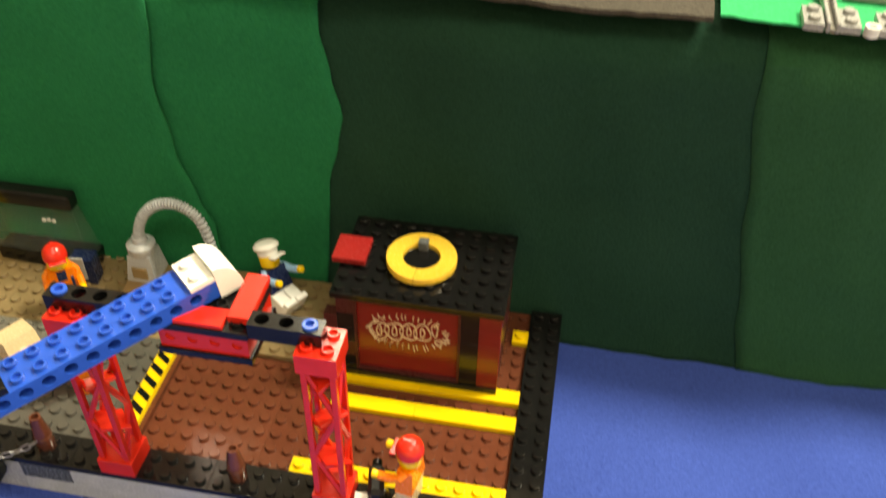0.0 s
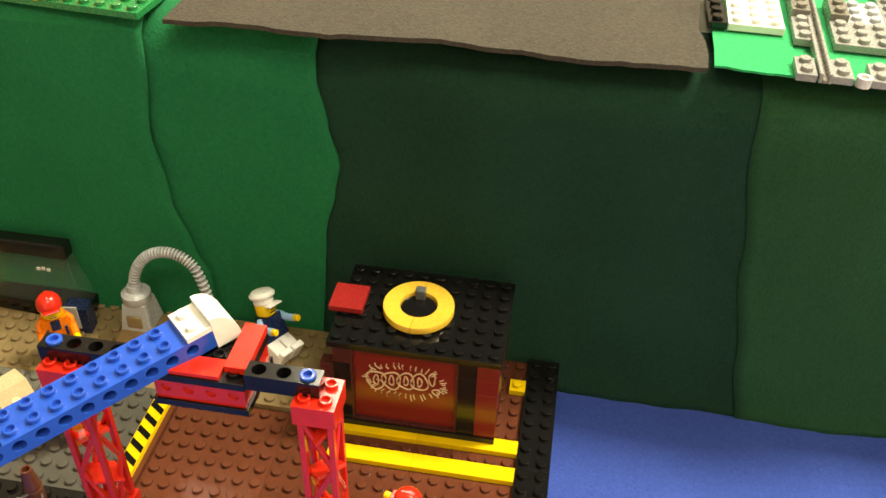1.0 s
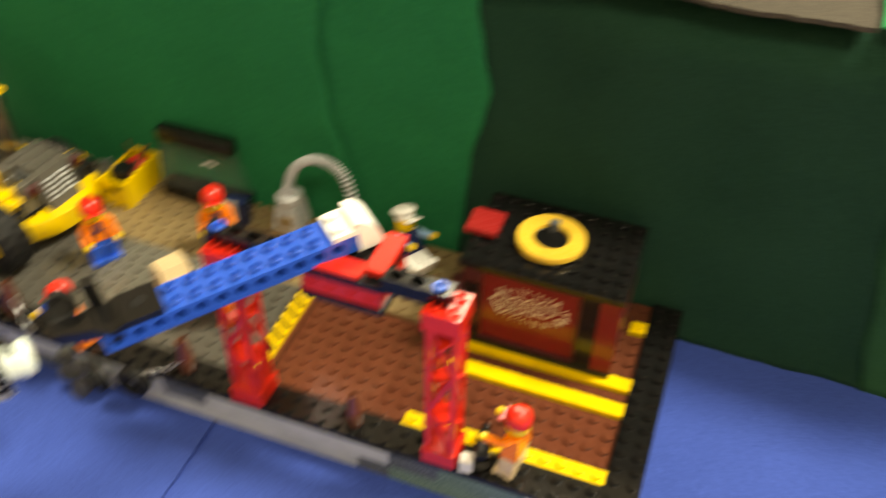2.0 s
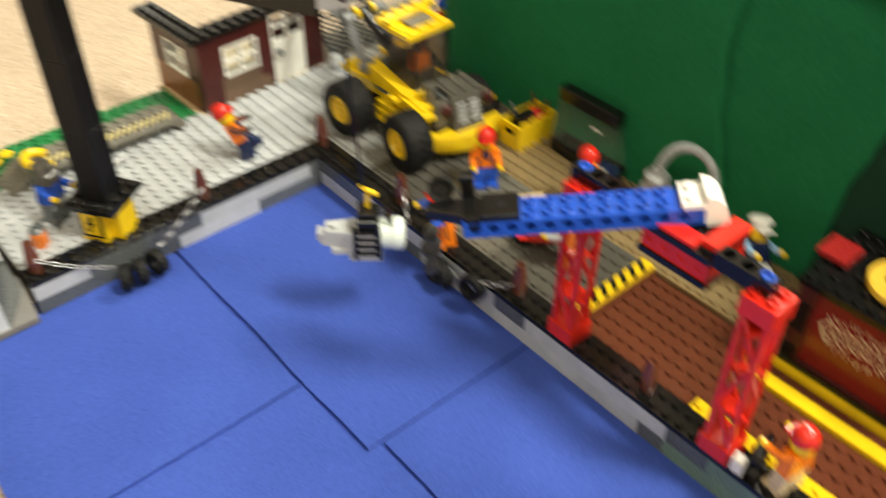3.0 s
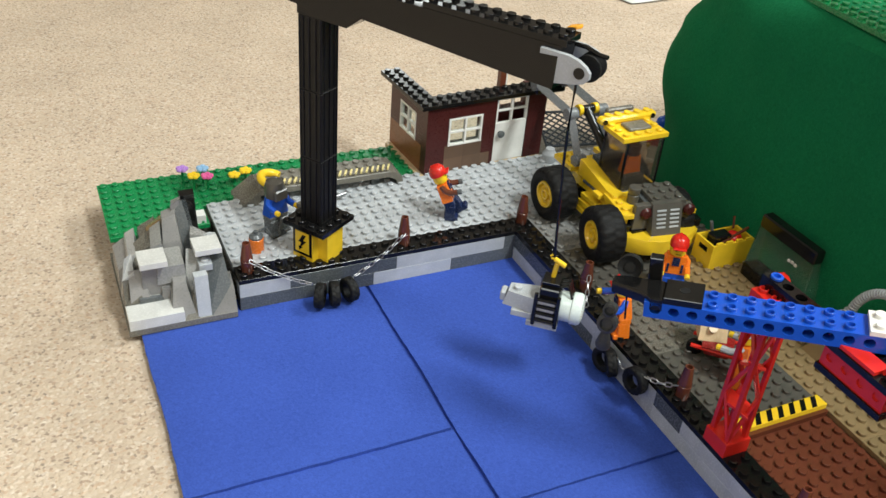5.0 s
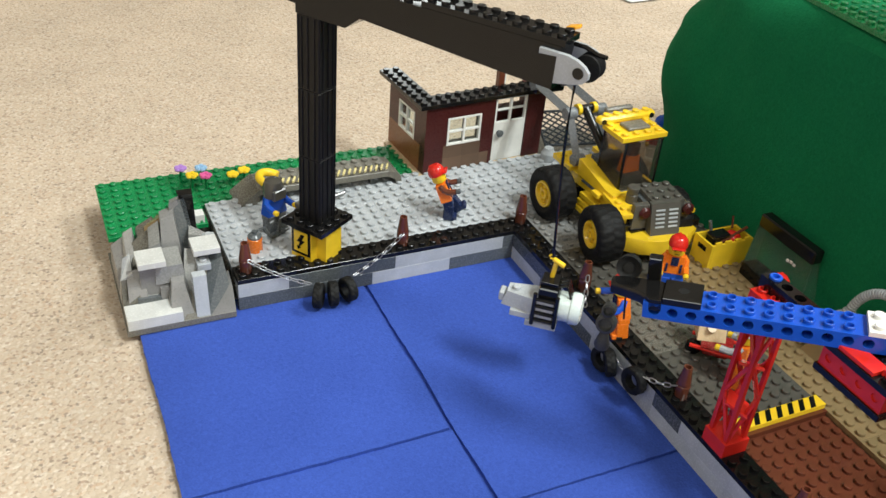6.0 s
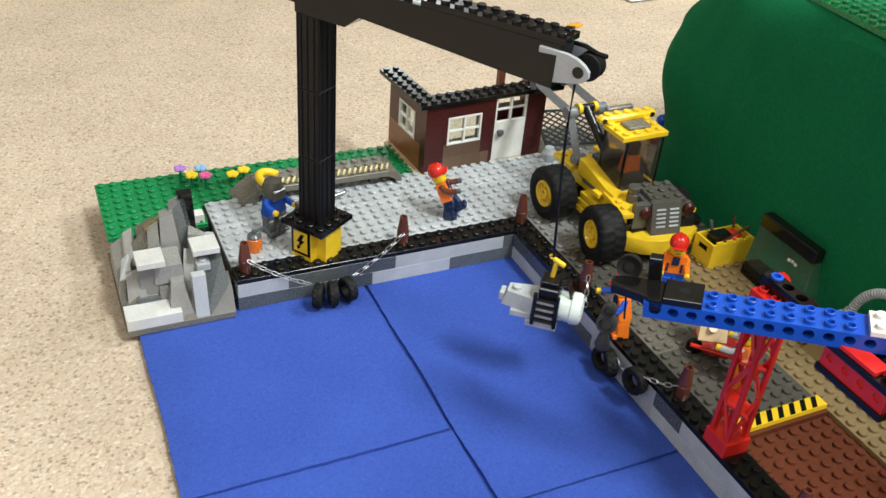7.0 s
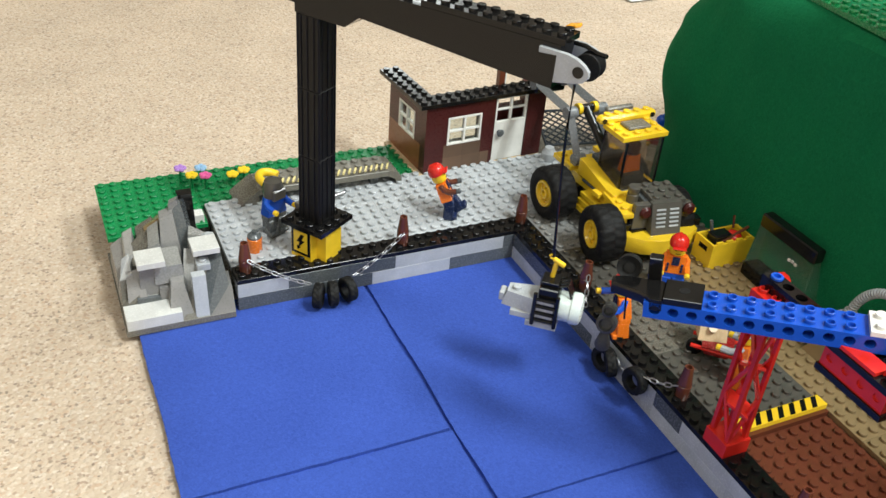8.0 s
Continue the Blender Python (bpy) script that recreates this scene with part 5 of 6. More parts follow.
lpart("side_vent", bx(-23.0, -21.5, -28, -10, 27, 29), DGREY)
cab = lpart("cab_frame", bx(-15, 15, -24, 3, 31, 34), OGREY)
for x in (-14.4, 14.4):
    for y in (-23, 2):
        lpart("post", bx(x - 0.7, x + 0.7, y - 0.7, y + 0.7, 34, 70, 0.0002), BLACK, "", cab)
lpart("front_glass", bx(-14, 14, 1.6, 2.4, 34, 69, 0.0001), SMOKE, "smoked clear windscreen", cab)
lpart("side_glass", bx(-15.2, -14.4, -22, 1.2, 34, 69, 0.0001), SMOKE, "smoked clear side window", cab)
lpart("side_glass", bx(14.4, 15.2, -22, 1.2, 34, 69, 0.0001), SMOKE, "smoked clear side window", cab)
lpart("rear_glass", bx(-14, 14, -24.0, -23.0, 34, 69, 0.0001), SMOKE, "smoked clear rear window", cab)
lpart("seat", bx(-8, 8, -16, -2, 34, 42), DGREY, "", cab)
roof = Form()
roof.box(-0.0185, 0.0180, -0.0225, 0.0015, 0.0700, 0.0732)
for i in range(4):
    roof.stud(-0.0135 + i * 0.009, -0.0025, 0.0732)
for j in range(2):
    for s_ in (-1, 1):
        roof.stud(s_ * 0.0145, -0.0105 - j * 0.008, 0.0732)
roof_ob = lpart("cab_roof", roof, YELLOW, "yellow studded cab roof")
lpart("roof_hatch", bx(-8, 10, -18, -6.5, 73.2, 75.4, 0.0008), OGREY, "dark grey tile", roof_ob)
beam = Form()
beam.box(-0.0235, 0.0225, -0.0265, -0.0193, 0.0732, 0.0786, 0.0022)
for i in range(5):
    beam.stud(-0.016 + i * 0.008, -0.0229, 0.0784)
lpart("roof_beam", beam, YELLOW, "yellow rounded lamp beam", roof_ob)
# no holes are cut in the beam; black discs give their inner shade
for s_ in (-1, 1):
    lpart("work_lamp", Form().rod((s_ * 0.0195, -0.0196, 0.0760), (s_ * 0.0195, -0.0187, 0.0760), 0.0018, n=10), BLACK, "black disc painting the shade inside the lamp hole", roof_ob)
lpart("roof_vent", bx(-13, 9, -31, -27.0, 78, 81, 0.0008), OGREY, "dark grey bar", roof_ob)
# driver dimly inside
fg = Form()
fg.m = pose(0, -0.009, 0.042)
fg.frustum([(-0.007, -0.003), (0.007, -0.003), (0.007, 0.003), (-0.007, 0.003)], 0, [(-0.005, -0.003), (0.005, -0.003), (0.005, 0.003), (-0.005, 0.003)], 0.0125)
fg.k = 1
fg.m = pose(0, -0.009, 0.0545)
fg.lathe([(0, 0), (0.0049, 0.0008), (0.0051, 0.0080), (0.0030, 0.0096), (0, 0.0098)], 16)
tagged(new("toy_figure", fg.mesh("toy_figure", ORANGE, BROWN)), "toy driver figure in an orange vest inside the loader cab", "figurine", "toy figures").matrix_basis = loader.matrix_basis.copy()
# rear end and lifting arms
rear = Form()
rear.box(-0.0260, -0.0080, -0.062, -0.040, 0.0290, 0.0326)
rear.box(0.0080, 0.0260, -0.062, -0.040, 0.0290, 0.0326)
for s_ in (-1, 1):
    for i in range(2):
        for j in range(2):
            rear.stud(s_ * (0.013 + 0.008 * i), -0.056 + 0.009 * j, 0.0326)
lpart("rear_cover", rear, YELLOW, "yellow studded rear cover")
lpart("rear_block", bx(-22, 22, -58, -30, 20, 29), YELLOW)
lpart("cab_back", bx(-12, 12, -36, -25, 31, 43), DGREY)
SIDE = 0.0090
for s_ in (-1, 1):
    x = s_ * 0.0125 + SIDE
    f = Form()
    f.tube([(x - 0.003, -0.042, 0.034), (x, -0.056, 0.066)], 0.0036, 4)
    f.rod((x - 0.0072, -0.042, 0.036), (x + 0.0012, -0.042, 0.036), 0.0044, n=16)
    f.rod((x - 0.0040, -0.056, 0.066), (x + 0.0040, -0.056, 0.066), 0.0044, n=16)
    lpart("lift_arm", f, ARM, "slate-grey lifting arm")
    g = Form()
    g.tube([(x, -0.056, 0.066), (x, -0.102, 0.069)], 0.0038, 4)
    g.rod((x - 0.0040, -0.102, 0.069), (x + 0.0040, -0.102, 0.069), 0.0044, n=16)
    lpart("fore_arm", g, ARM, "slate-grey fore arm")
    lpart("bush", Form().rod((SIDE + s_ * 0.0050, -0.0555, 0.0685), (SIDE + s_ * 0.0080, -0.0555, 0.0685), 0.0040, n=16), YELLOW, "yellow bush")
lpart("cross_pin", Form().rod((SIDE - 0.008, -0.0555, 0.0685), (SIDE + 0.008, -0.0555, 0.0685), 0.0030, n=12), BLACK)
lpart("cross_pin", Form().rod((SIDE - 0.0155, -0.100, 0.0690), (SIDE + 0.0155, -0.100, 0.0690), 0.0020, n=12), BLACK)
lpart("lift_ram", Form().rod((SIDE * 0.5, -0.032, 0.046), (SIDE, -0.0555, 0.0685), 0.0034, n=12), BLACK, "black lifting ram")
lpart("coupler", bx(-13 - SIDE * 1000, 13 - SIDE * 1000, -108, -102, 60, 75, 0.0012), BLACK, "black tool coupler")

# ---------------------------------------------------------------- crate, tank, pump along the drape
crate = thing("yellow_crate", "yellow toy crate holding a red-helmeted tool jumble", "crate", on_deck(0.1005, -0.0830))
cw, cd, ch = 0.0345, 0.0185, 0.0190
part("base", Form().box(0, cw, 0, cd, 0.0002, 0.0018), YELLOW, crate)
for x0, x1, y0, y1 in ((0, 0.0016, 0, cd), (cw - 0.0016, cw, 0, cd), (0.0016, cw - 0.0016, 0, 0.0016), (0.0016, cw - 0.0016, cd - 0.0016, cd)):
    part("side", Form().box(x0, x1, y0, y1, 0.0018, ch), YELLOW, crate)
for i in range(4):
    part("lug", Form().box(0.003 + i * 0.0080, 0.008 + i * 0.0080, 0.0001, 0.0016, ch, ch + 0.0016), YELLOW, crate)
# the side is uncut; a black strip gives the slot's inner shade
part("slot", Form().box(-0.0002, 0.0002, cd * 0.28, cd * 0.72, ch * 0.62, ch * 0.80, 0.0001), BLACK, crate, "black strip painting the dark inside of the lifting slot")
jumble = thing("tool_bundle", "black tools and a red helmet heaped in the crate", "tools", on_deck(0.1005, -0.0830, 0.002))
hf = Form()
hf.m = pose(0.022, 0.0095, 0.0135, 70, 20)
hf.lathe([(0.0050, 0), (0.0061, 0.0004), (0.0062, 0.0026), (0.0056, 0.0056), (0.0036, 0.0078), (0, 0.0086)], 18)
part("helmet", hf, RED, jumble, "red toy helmet")
part("tool", Form().box(0.004, 0.018, 0.004, 0.013, 0, 0.0210, 0.001), BLACK, jumble, "black box tool")
part("tool", Form().rod((0.010, 0.004, 0.016), (0.0320, 0.0060, 0.0225), 0.0011, n=8), BROWN, jumble, "brown bar")
part("tool", Form().rod((0.012, 0.014, 0.010), (0.0080, 0.0160, 0.0260), 0.0012, n=8), DGREY, jumble)
part("tool", Form().rod((0.025, 0.012, 0.0195), (0.026, 0.015, 0.0275), 0.0008, n=8), BROWN, jumble)

tank = thing("clear_tank", "clear plastic panel box with black base and top beam", "tank", on_deck(0.1256, -0.1400))
tw, td, th = 0.0485, 0.008, 0.0456
part("base", Form().prism([(-0.0080, -0.0072), (td, -0.0072), (td, tw), (-0.0042, tw)], 0, 0.0086, 0.0003), BLACK, tank)
part("top_beam", Form().box(-0.0005, td, 0, tw, th - 0.0094, th, 0.0010), BLACK, tank, "thick black top beam")


def pane_form(outer, shift):
    """A clear sheet of four corners, drawn out by a small shift."""
    back = [tuple(Vector(p) + Vector(shift)) for p in outer]
    return Form().add(list(outer) + back, [[0, 1, 2, 3], [4, 5, 6, 7]] + [[i, (i + 1) % 4, 4 + (i + 1) % 4, 4 + i] for i in range(4)])


zt = th - 0.0094
front_pane = part("front_pane", pane_form([(-0.0074, -0.0066, 0.0086), (-0.0038, tw - 0.0004, 0.0086), (0.0002, tw - 0.0004, zt), (0.0002, 0.0004, zt)], (0.0010, 0, 0)), CLEAR, tank, "clear sloping front pane")
front_pane.visible_shadow = False
for foot, head, dy in ((-0.0066, 0.0004, 0.0010), (tw - 0.0014, tw - 0.0014, 0.0010)):
    side = pane_form([(-0.0064 if foot < 0 else -0.0028, foot, 0.0086), (td - 0.0014, foot, 0.0086), (td - 0.0014, head, zt), (0.0014, head, zt)], (0, dy, 0))
    part("side_pane", side, CLEAR, tank, "clear side pane").visible_shadow = False
for k in range(3):
    part("mark", Form().box(-0.0024, -0.0014, 0.0100 + k * 0.0028, 0.0118 + k * 0.0028, 0.0292 + 0.0005 * (k % 2), 0.0309 + 0.0005 * (k % 2), 0.0001), WHITE, tank, "small white printed mark")
# added block for the tank's slanted end; its pale face paints a reflection
block = thing("tank_end_block", "added dark block and pale panel for the tank's reflecting end", "block", on_deck(0.1105, -0.1490, 0, 8))
part("body", Form().box(0, 0.0090, -0.0040, 0.0080, 0, 0.0170), NAVY, block)
part("panel", Form().box(-0.0006, 0.0002, 0.0004, 0.0076, 0.004, 0.0187), PALE, block, "pale sheet painted as the end pane's reflection")

pump = thing("pump_station", "grey sloped toy pump with a ribbed hose arching over", "pump", on_deck(0.1160, -0.1810))
part("skirt", Form().frustum([(-0.0120, -0.0130), (0.0120, -0.0130), (0.0120, 0.0130), (-0.0120, 0.0130)], 0, [(-0.0078, -0.0078), (0.0078, -0.0078), (0.0078, 0.0078), (-0.0078, 0.0078)], 0.0096), DTAN, pump, "dark tan sloped foot")
part("body", Form().frustum([(-0.0079, -0.0079), (0.0079, -0.0079), (0.0079, 0.0079), (-0.0079, 0.0079)], 0.0096, [(-0.0056, -0.0060), (0.0060, -0.0060), (0.0060, 0.0060), (-0.0056, 0.0060)], 0.0250), LGREY, pump, "pale grey sloped body")
part("hatch", Form().box(-0.0082, -0.0070, -0.0040, 0.0040, 0.0120, 0.0190), DTAN, pump, "tan recessed hatch")
nf = Form()
nf.lathe([(0, 0.0250), (0.0066, 0.0250), (0.0074, 0.0262), (0.0074, 0.0300), (0.0056, 0.0316), (0.0040, 0.0316), (0.0036, 0.0350), (0, 0.0350)], 20)
part("neck", nf, LGREY, pump)
hose_pts = []
for i in range(61):
    a = math.pi * i / 60
    hose_pts.append((0.004 * math.sin(a), -0.0195 + 0.0195 * math.cos(a), 0.0335 + 0.0222 * math.sin(a) - (0.010 * (i - 45) / 15 if i > 45 else 0)))
part("hose", Form().tube(hose_pts, 0.0017, 8), MGREY, pump, "light grey ribbed hose")
for i in range(38):
    k = i * 60 / 38
    p, q = Vector(hose_pts[int(k)]), Vector(hose_pts[int(k) + 1])
    p, way = p.lerp(q, k - int(k)), (q - p).normalized() * 0.0005
    rf = Form().rod(p - way, p + way, 0.0029, n=14, b=0.0003)
    part("rib", rf, LGREY, pump)
part("outlet", Form().rod(hose_pts[-1], (hose_pts[-1][0], hose_pts[-1][1], 0.0), 0.0034, n=14), MGREY, pump)


# ---------------------------------------------------------------- red gantry
gantry = thing("gantry", "red lattice gantry with black cross beam and red trolley", "gantry", pose(0, 0, 0))


def lattice_tower(x, y):
    t = part("tower", Form().box(x, x + 2 * S, y, y + 2 * S, DECK, DECK + BR * 0.95, 0.0003), RED, gantry, "red lattice tower on a square foot")
    z0, z1 = DECK + BR * 0.95, DECK + 0.0865
    cx, cy, h = x + S, y + S, 0.0056
    for sx in (-1, 1):
        for sy in (-1, 1):
            part("upright", Form().box(cx + sx * h - 0.0012, cx + sx * h + 0.0012, cy + sy * h - 0.0012, cy + sy * h + 0.0012, z0 - 0.0004, z1, 0.0002), RED, t)
    n = 3
    step = (z1 - z0) / n
    for k in range(n):
        a, b = z0 + k * step, z0 + (k + 1) * step
        s1, s2 = (1, -1) if k % 2 else (-1, 1)
        for p, q in (((cx + s1 * h, cy - h, a), (cx + s2 * h, cy - h, b)), ((cx + s1 * h, cy + h, a), (cx + s2 * h, cy + h, b)),
                     ((cx - h, cy + s1 * h, a), (cx - h, cy + s2 * h, b)), ((cx + h, cy + s1 * h, a), (cx + h, cy + s2 * h, b))):
            part("brace", Form().tube([p, q], 0.0013, 6), RED, t)
        g = Form()
        g.m = pose(cx, cy, (a + b) / 2 + step * 0.25, 30, 0, 45 + 90 * k)
        g.box(-h * 1.1, h * 1.1, -h * 1.2, h * 1.2, -0.0010, 0.0006, 0.0002)
        part("gusset", g, RED, t)
    top = Form()
    top.m = pose(x, y, z1)
    top.slab(2, 2, BR, True)
    part("head", top, RED, t)


lattice_tower(0.0, -28 * S)
lattice_tower(0.0, -40 * S)
BEAM = 0.1175
for y0, y1 in ((-0.3135, -0.2858), (-0.2497, -0.2075)):
    n = round((y1 - y0) / 0.0084)
    step = (y1 - y0) / n
    bf = Form()
    bf.m = Matrix(((0, 0, -1, 0.009), (1, 0, 0, y0), (0, -1, 0, BEAM + 0.0078), (0, 0, 0, 1)))
    bf.pierced(n, step, -0.0038, 0.0038, 0, 0.0027, 0.0074)
    bf.m = Matrix()
    bf.box(0.0054, 0.0126, y0 + 0.0002, y1 - 0.0002, BEAM, BEAM + 0.0004, 0.0001)
    part("cross_beam", bf, BLACK, gantry, "black beam with round holes")
for y in (-0.2125, -0.3085):
    pf = Form()
    pf.m = pose(0.009, y, BEAM + 0.0080)
    pf.lathe([(0.0030, -0.001), (0.0030, 0.0007), (0.0027, 0.0010), (0.0017, 0.0010), (0.0015, -0.0010), (0, -0.0010)], 16)
    part("pin", pf, BLUE, gantry, "blue connector pin")
TRO = 0.1040
part("trolley_base", Form().box(0.0045, 0.0330, -0.2860, -0.2495, TRO, TRO + PL), BLACK, gantry)
tf = Form().box(0.0064, 0.0320, -0.2850, -0.2505, TRO + PL, TRO + PL + BR, 0.0003)
tf.m = pose(0.0055, -0.2505, TRO + PL, 0, 0, -90)
tf.pierced(4, 0.0345 / 4, 0, BR, 0.0056, 0.0020, 0.0010)
tf.m = Matrix()
part("trolley_body", tf, RED, gantry, "red brick trolley body")
tp = Form()
tp.box(0.0048, 0.0326, -0.2856, -0.2500, TRO + PL + BR, TRO + 2 * PL + BR)
for i in range(3):
    for j in range(4):
        tp.stud(0.0095 + i * S, -0.2805 + j * 0.0085, TRO + 2 * PL + BR, True)
part("trolley_plate", tp, BLACK, gantry)
zt = TRO + 2 * PL + BR + 0.0018
part("red_tile", Form().box(0.0090, 0.0326, -0.2856, -0.2770, zt - 0.0008, zt + PL - 0.0008), RED, gantry, "smooth red tile")
part("red_tile", Form().box(0.0055, 0.0145, -0.2760, -0.2500, zt - 0.0017, zt + PL - 0.0030), RED, gantry, "smooth red tile")

# ---------------------------------------------------------------- blue jib resting on the gantry
jib = thing("blue_jib", "blue toy jib with side holes, white rounded head and black tail", "jib",
            Matrix.Translation((-0.0312, -0.2175, 0.1240)) @ pose(0, 0, 0, 0, 0, -43) @ pose(0, 0, 0, 0, -6.8))
# local origin: first open stud on the nearer row; x towards the white head
jf = Form()
jf.box(-0.0290, 0.0730, 0.0016, 0.0120, -BR - 0.0004, -0.0018)
jf.m = pose(-0.0280, -0.0040, 0)
jf.pierced(12, S, -BR - 0.0004, -0.0018, -0.0056, 0.0024, 0.0060)
jf.m = Matrix()
jf.box(-0.0290, -0.02795, -0.0040, 0.0020, -BR - 0.0004, -0.0018)
jf.box(0.0679, 0.0730, -0.0040, 0.0020, -BR - 0.0004, -0.0018)
for i in range(-3, 8):
    for j in range(2):
        if i >= 0:
            jf.stud(i * S, j * S, -0.0018, True)
part("beam", jf, BLUE, jib, "blue studded beam")
hw = Form()
hw.box(0.0632, 0.0730, -0.0040, 0.0120, -0.0018, 0.0006)
hw.stud(0.0676, 0.0, 0.0006, False)
hw.stud(0.0676, 0.008, 0.0006, False)
part("head_plate", hw, WHITE, jib, "white plate with two studs")
hd = Form()
hd.m = pose(0.0731, 0.0120, -BR - 0.0014, 90)
arc = [(0, 0), (0.0100, 0)] + [(0.0100 * math.cos(math.radians(a)), 0.0010 + 0.0138 * math.sin(math.radians(a))) for a in range(0, 91, 10)]
hd.prism(arc, 0.0, 0.0160)
part("head", hd, WHITE, jib, "white rounded end piece")
blk = Form().box(-0.0210, -0.0042, -0.0040, 0.0120, -0.0018, 0.0016, 0.0003)
part("tail_block", blk, BLACK, jib, "black tail block")
# solid dull black disc on the block, for the shade inside a pin hole
part("tail_hole", Form().rod((-0.0124, 0.0042, 0.0010), (-0.0124, 0.0042, 0.0017), 0.0024, n=16), RUBBER, jib, "round black disc painting a pin hole's dark inside")
tail = Form()
tail.prism([(-0.0450, 0.0058), (-0.0450, 0.0105), (-0.0400, 0.0118), (-0.0225, 0.0118), (-0.0211, 0.0112), (-0.0211, -0.0040), (-0.0265, -0.0040), (-0.0310, 0.0008)], -0.0060, 0.0002, 0.0004)
part("tail_wing", tail, BLACK, jib, "black plate wing")
part("tail_upright", Form().box(-0.0296, -0.0236, 0.0119, 0.0170, -0.0060, 0.0112, 0.0004), BLACK, jib, "black upright block behind the wing")
ring = Form()
ring.m = pose(-0.0385, 0.0165, 0.0024, 70)
ring.lathe([(0, -0.0026), (0.0024, -0.0026), (0.0026, -0.0018), (0.0044, -0.0022), (0.0056, -0.0034), (0.0060, 0), (0.0056, 0.0034), (0.0044, 0.0022), (0.0026, 0.0018), (0.0024, 0.0026), (0, 0.0026)], 20)
part("tail_pulley", ring, RUBBER, jib, "black pulley")
part("string", Form().rod((-0.0395, 0.0200, -0.0300), (-0.0395, 0.0200, 0.0), 0.0005, n=6), BLACK, jib, "thin black string")
figure("toy worker in orange and blue on the quay edge", on_deck(0.0085, -0.1190, 0, -110) @ pose(0, 0, 0, 8), ORANGE, ORANGE, BLUE, hat=RED, left=-85, right=-45)
block = thing("hook_block", "worn grey pulley wheels and hook hanging from the jib string", "hook", pose(-0.0485, -0.1725, 0.0, 0, 0, -48))
for z, r, lab in ((0.0920, 0.0034, "small grey pulley"), (0.0838, 0.0050, "worn grey wheel")):
    wf = Form()
    wf.m = pose(0, 0, z, 78)
    wf.lathe([(0, -0.0028), (0.0014, -0.0028), (0.0014, -0.0012), (r * 0.55, -0.0012), (r * 0.7, -0.003), (r, -0.0024), (r, 0.0024), (r * 0.7, 0.003), (r * 0.55, 0.0012), (0, 0.0012)], 20)
    part("pulley", wf, GRUBBER, block, lab)
part("hook", Form().lathe([(0, 0.0680), (0.0034, 0.0684), (0.0040, 0.0705), (0.0026, 0.0760), (0.0016, 0.0790), (0, 0.0792)], 16), GRUBBER, block, "worn grey cone hook")

# ---------------------------------------------------------------- red barrow with its sack
barrow = thing("wheel_barrow", "red toy wheelbarrow with a black wheel on the grey deck", "barrow", on_deck(0.0462, -0.1575, 0, 225) @ Matrix.Scale(0.92, 4))
part("tray", Form().frustum([(-0.006, -0.006), (0.006, -0.006), (0.006, 0.008), (-0.006, 0.008)], 0.006, [(-0.0085, -0.0085), (0.0085, -0.0085), (0.0085, 0.0105), (-0.0085, 0.0105)], 0.0125), SHADED_RED, barrow)
for s_ in (-1, 1):
    part("handle", Form().rod((s_ * 0.0066, -0.0150, 0.0105), (s_ * 0.0082, 0.0160, 0.0105), 0.0013, n=8), RED, barrow)
bw = Form()
bw.m = pose(0, -0.0125, 0.0052, 0, 90)
bw.lathe([(0, -0.002), (0.0048, -0.002), (0.0052, -0.001), (0.0052, 0.001), (0.0048, 0.002), (0, 0.002)], 18)
part("wheel", bw, BLACK, barrow)
sack = Form().frustum([(-0.008, -0.008), (0.008, -0.008), (0.008, 0.008), (-0.008, 0.008)], 0, [(-0.008, -0.0075), (0.0015, -0.0075), (0.0015, 0.0075), (-0.008, 0.0075)], 0.0135)
sack.rod((0.0050, -0.001, 0.0064), (0.0062, -0.001, 0.0080), 0.0024, n=12)
solo("tan_slope", sack, TAN, "tan sloped toy brick with a stud in the red barrow", "brick", on_deck(0.0480, -0.1490, 0.0116, 240) @ Matrix.Scale(1.02, 4))

# ---------------------------------------------------------------- container shed with painted shutter
cont = thing("container", "dark red and black toy container with scrawl-painted shutter", "container", pose(0.0, 0, 0))
CX0, CX1, CY0, CY1, CZ0, CZ1 = 0.0768, 0.1316, -0.3725, -0.2960, DECK + PL, 0.0724
part("floor_plate", Form().box(CX0 - 0.001, CX1, CY0, CY1, CZ0 - PL, CZ0), BLACK, cont, "black floor plate")
rows = int((CZ1 - CZ0) / BR + 0.5)
rh = (CZ1 - CZ0) / rows
for k in range(rows):
    z0, z1 = CZ0 + k * rh, CZ0 + (k + 1) * rh
    part("brick", Form().box(CX0, CX0 + S, CY1 - S, CY1, z0, z1), DRED if k in (1, 4) else BLACK, cont)
    part("brick", Form().box(CX0, CX0 + S, CY0, CY0 + S * 1.25, z0, z1), MRED, cont)
    part("brick", Form().box(CX0, CX0 + S, CY0 + S * 1.25, CY0 + S * 2.3, z0, z1), BLACK, cont)
    for a, b in ((0, 2), (2, 4.5), (4.5, 7)):
        part("brick", Form().box(CX0 + S + (a - 0) * S * 0.84, CX0 + S + b * S * 0.84, CY0, CY0 + S, z0, z1), DRED, cont)
        part("brick", Form().box(CX0 + S + (a - 0) * S * 0.84, CX0 + S + b * S * 0.84, CY1 - S, CY1, z0, z1), DRED, cont)
part("back_wall", Form().box(CX1 - S * 0.5, CX1, CY0 + S, CY1 - S, CZ0, CZ1), BLACK, cont)
shut = part("shutter", Form().box(CX0 + 0.0022, CX0 + 0.0046, CY0 + S * 2.3, CY1 - S, CZ0, CZ1), MRED, cont, "maroon shutter with cream painted scrawl")
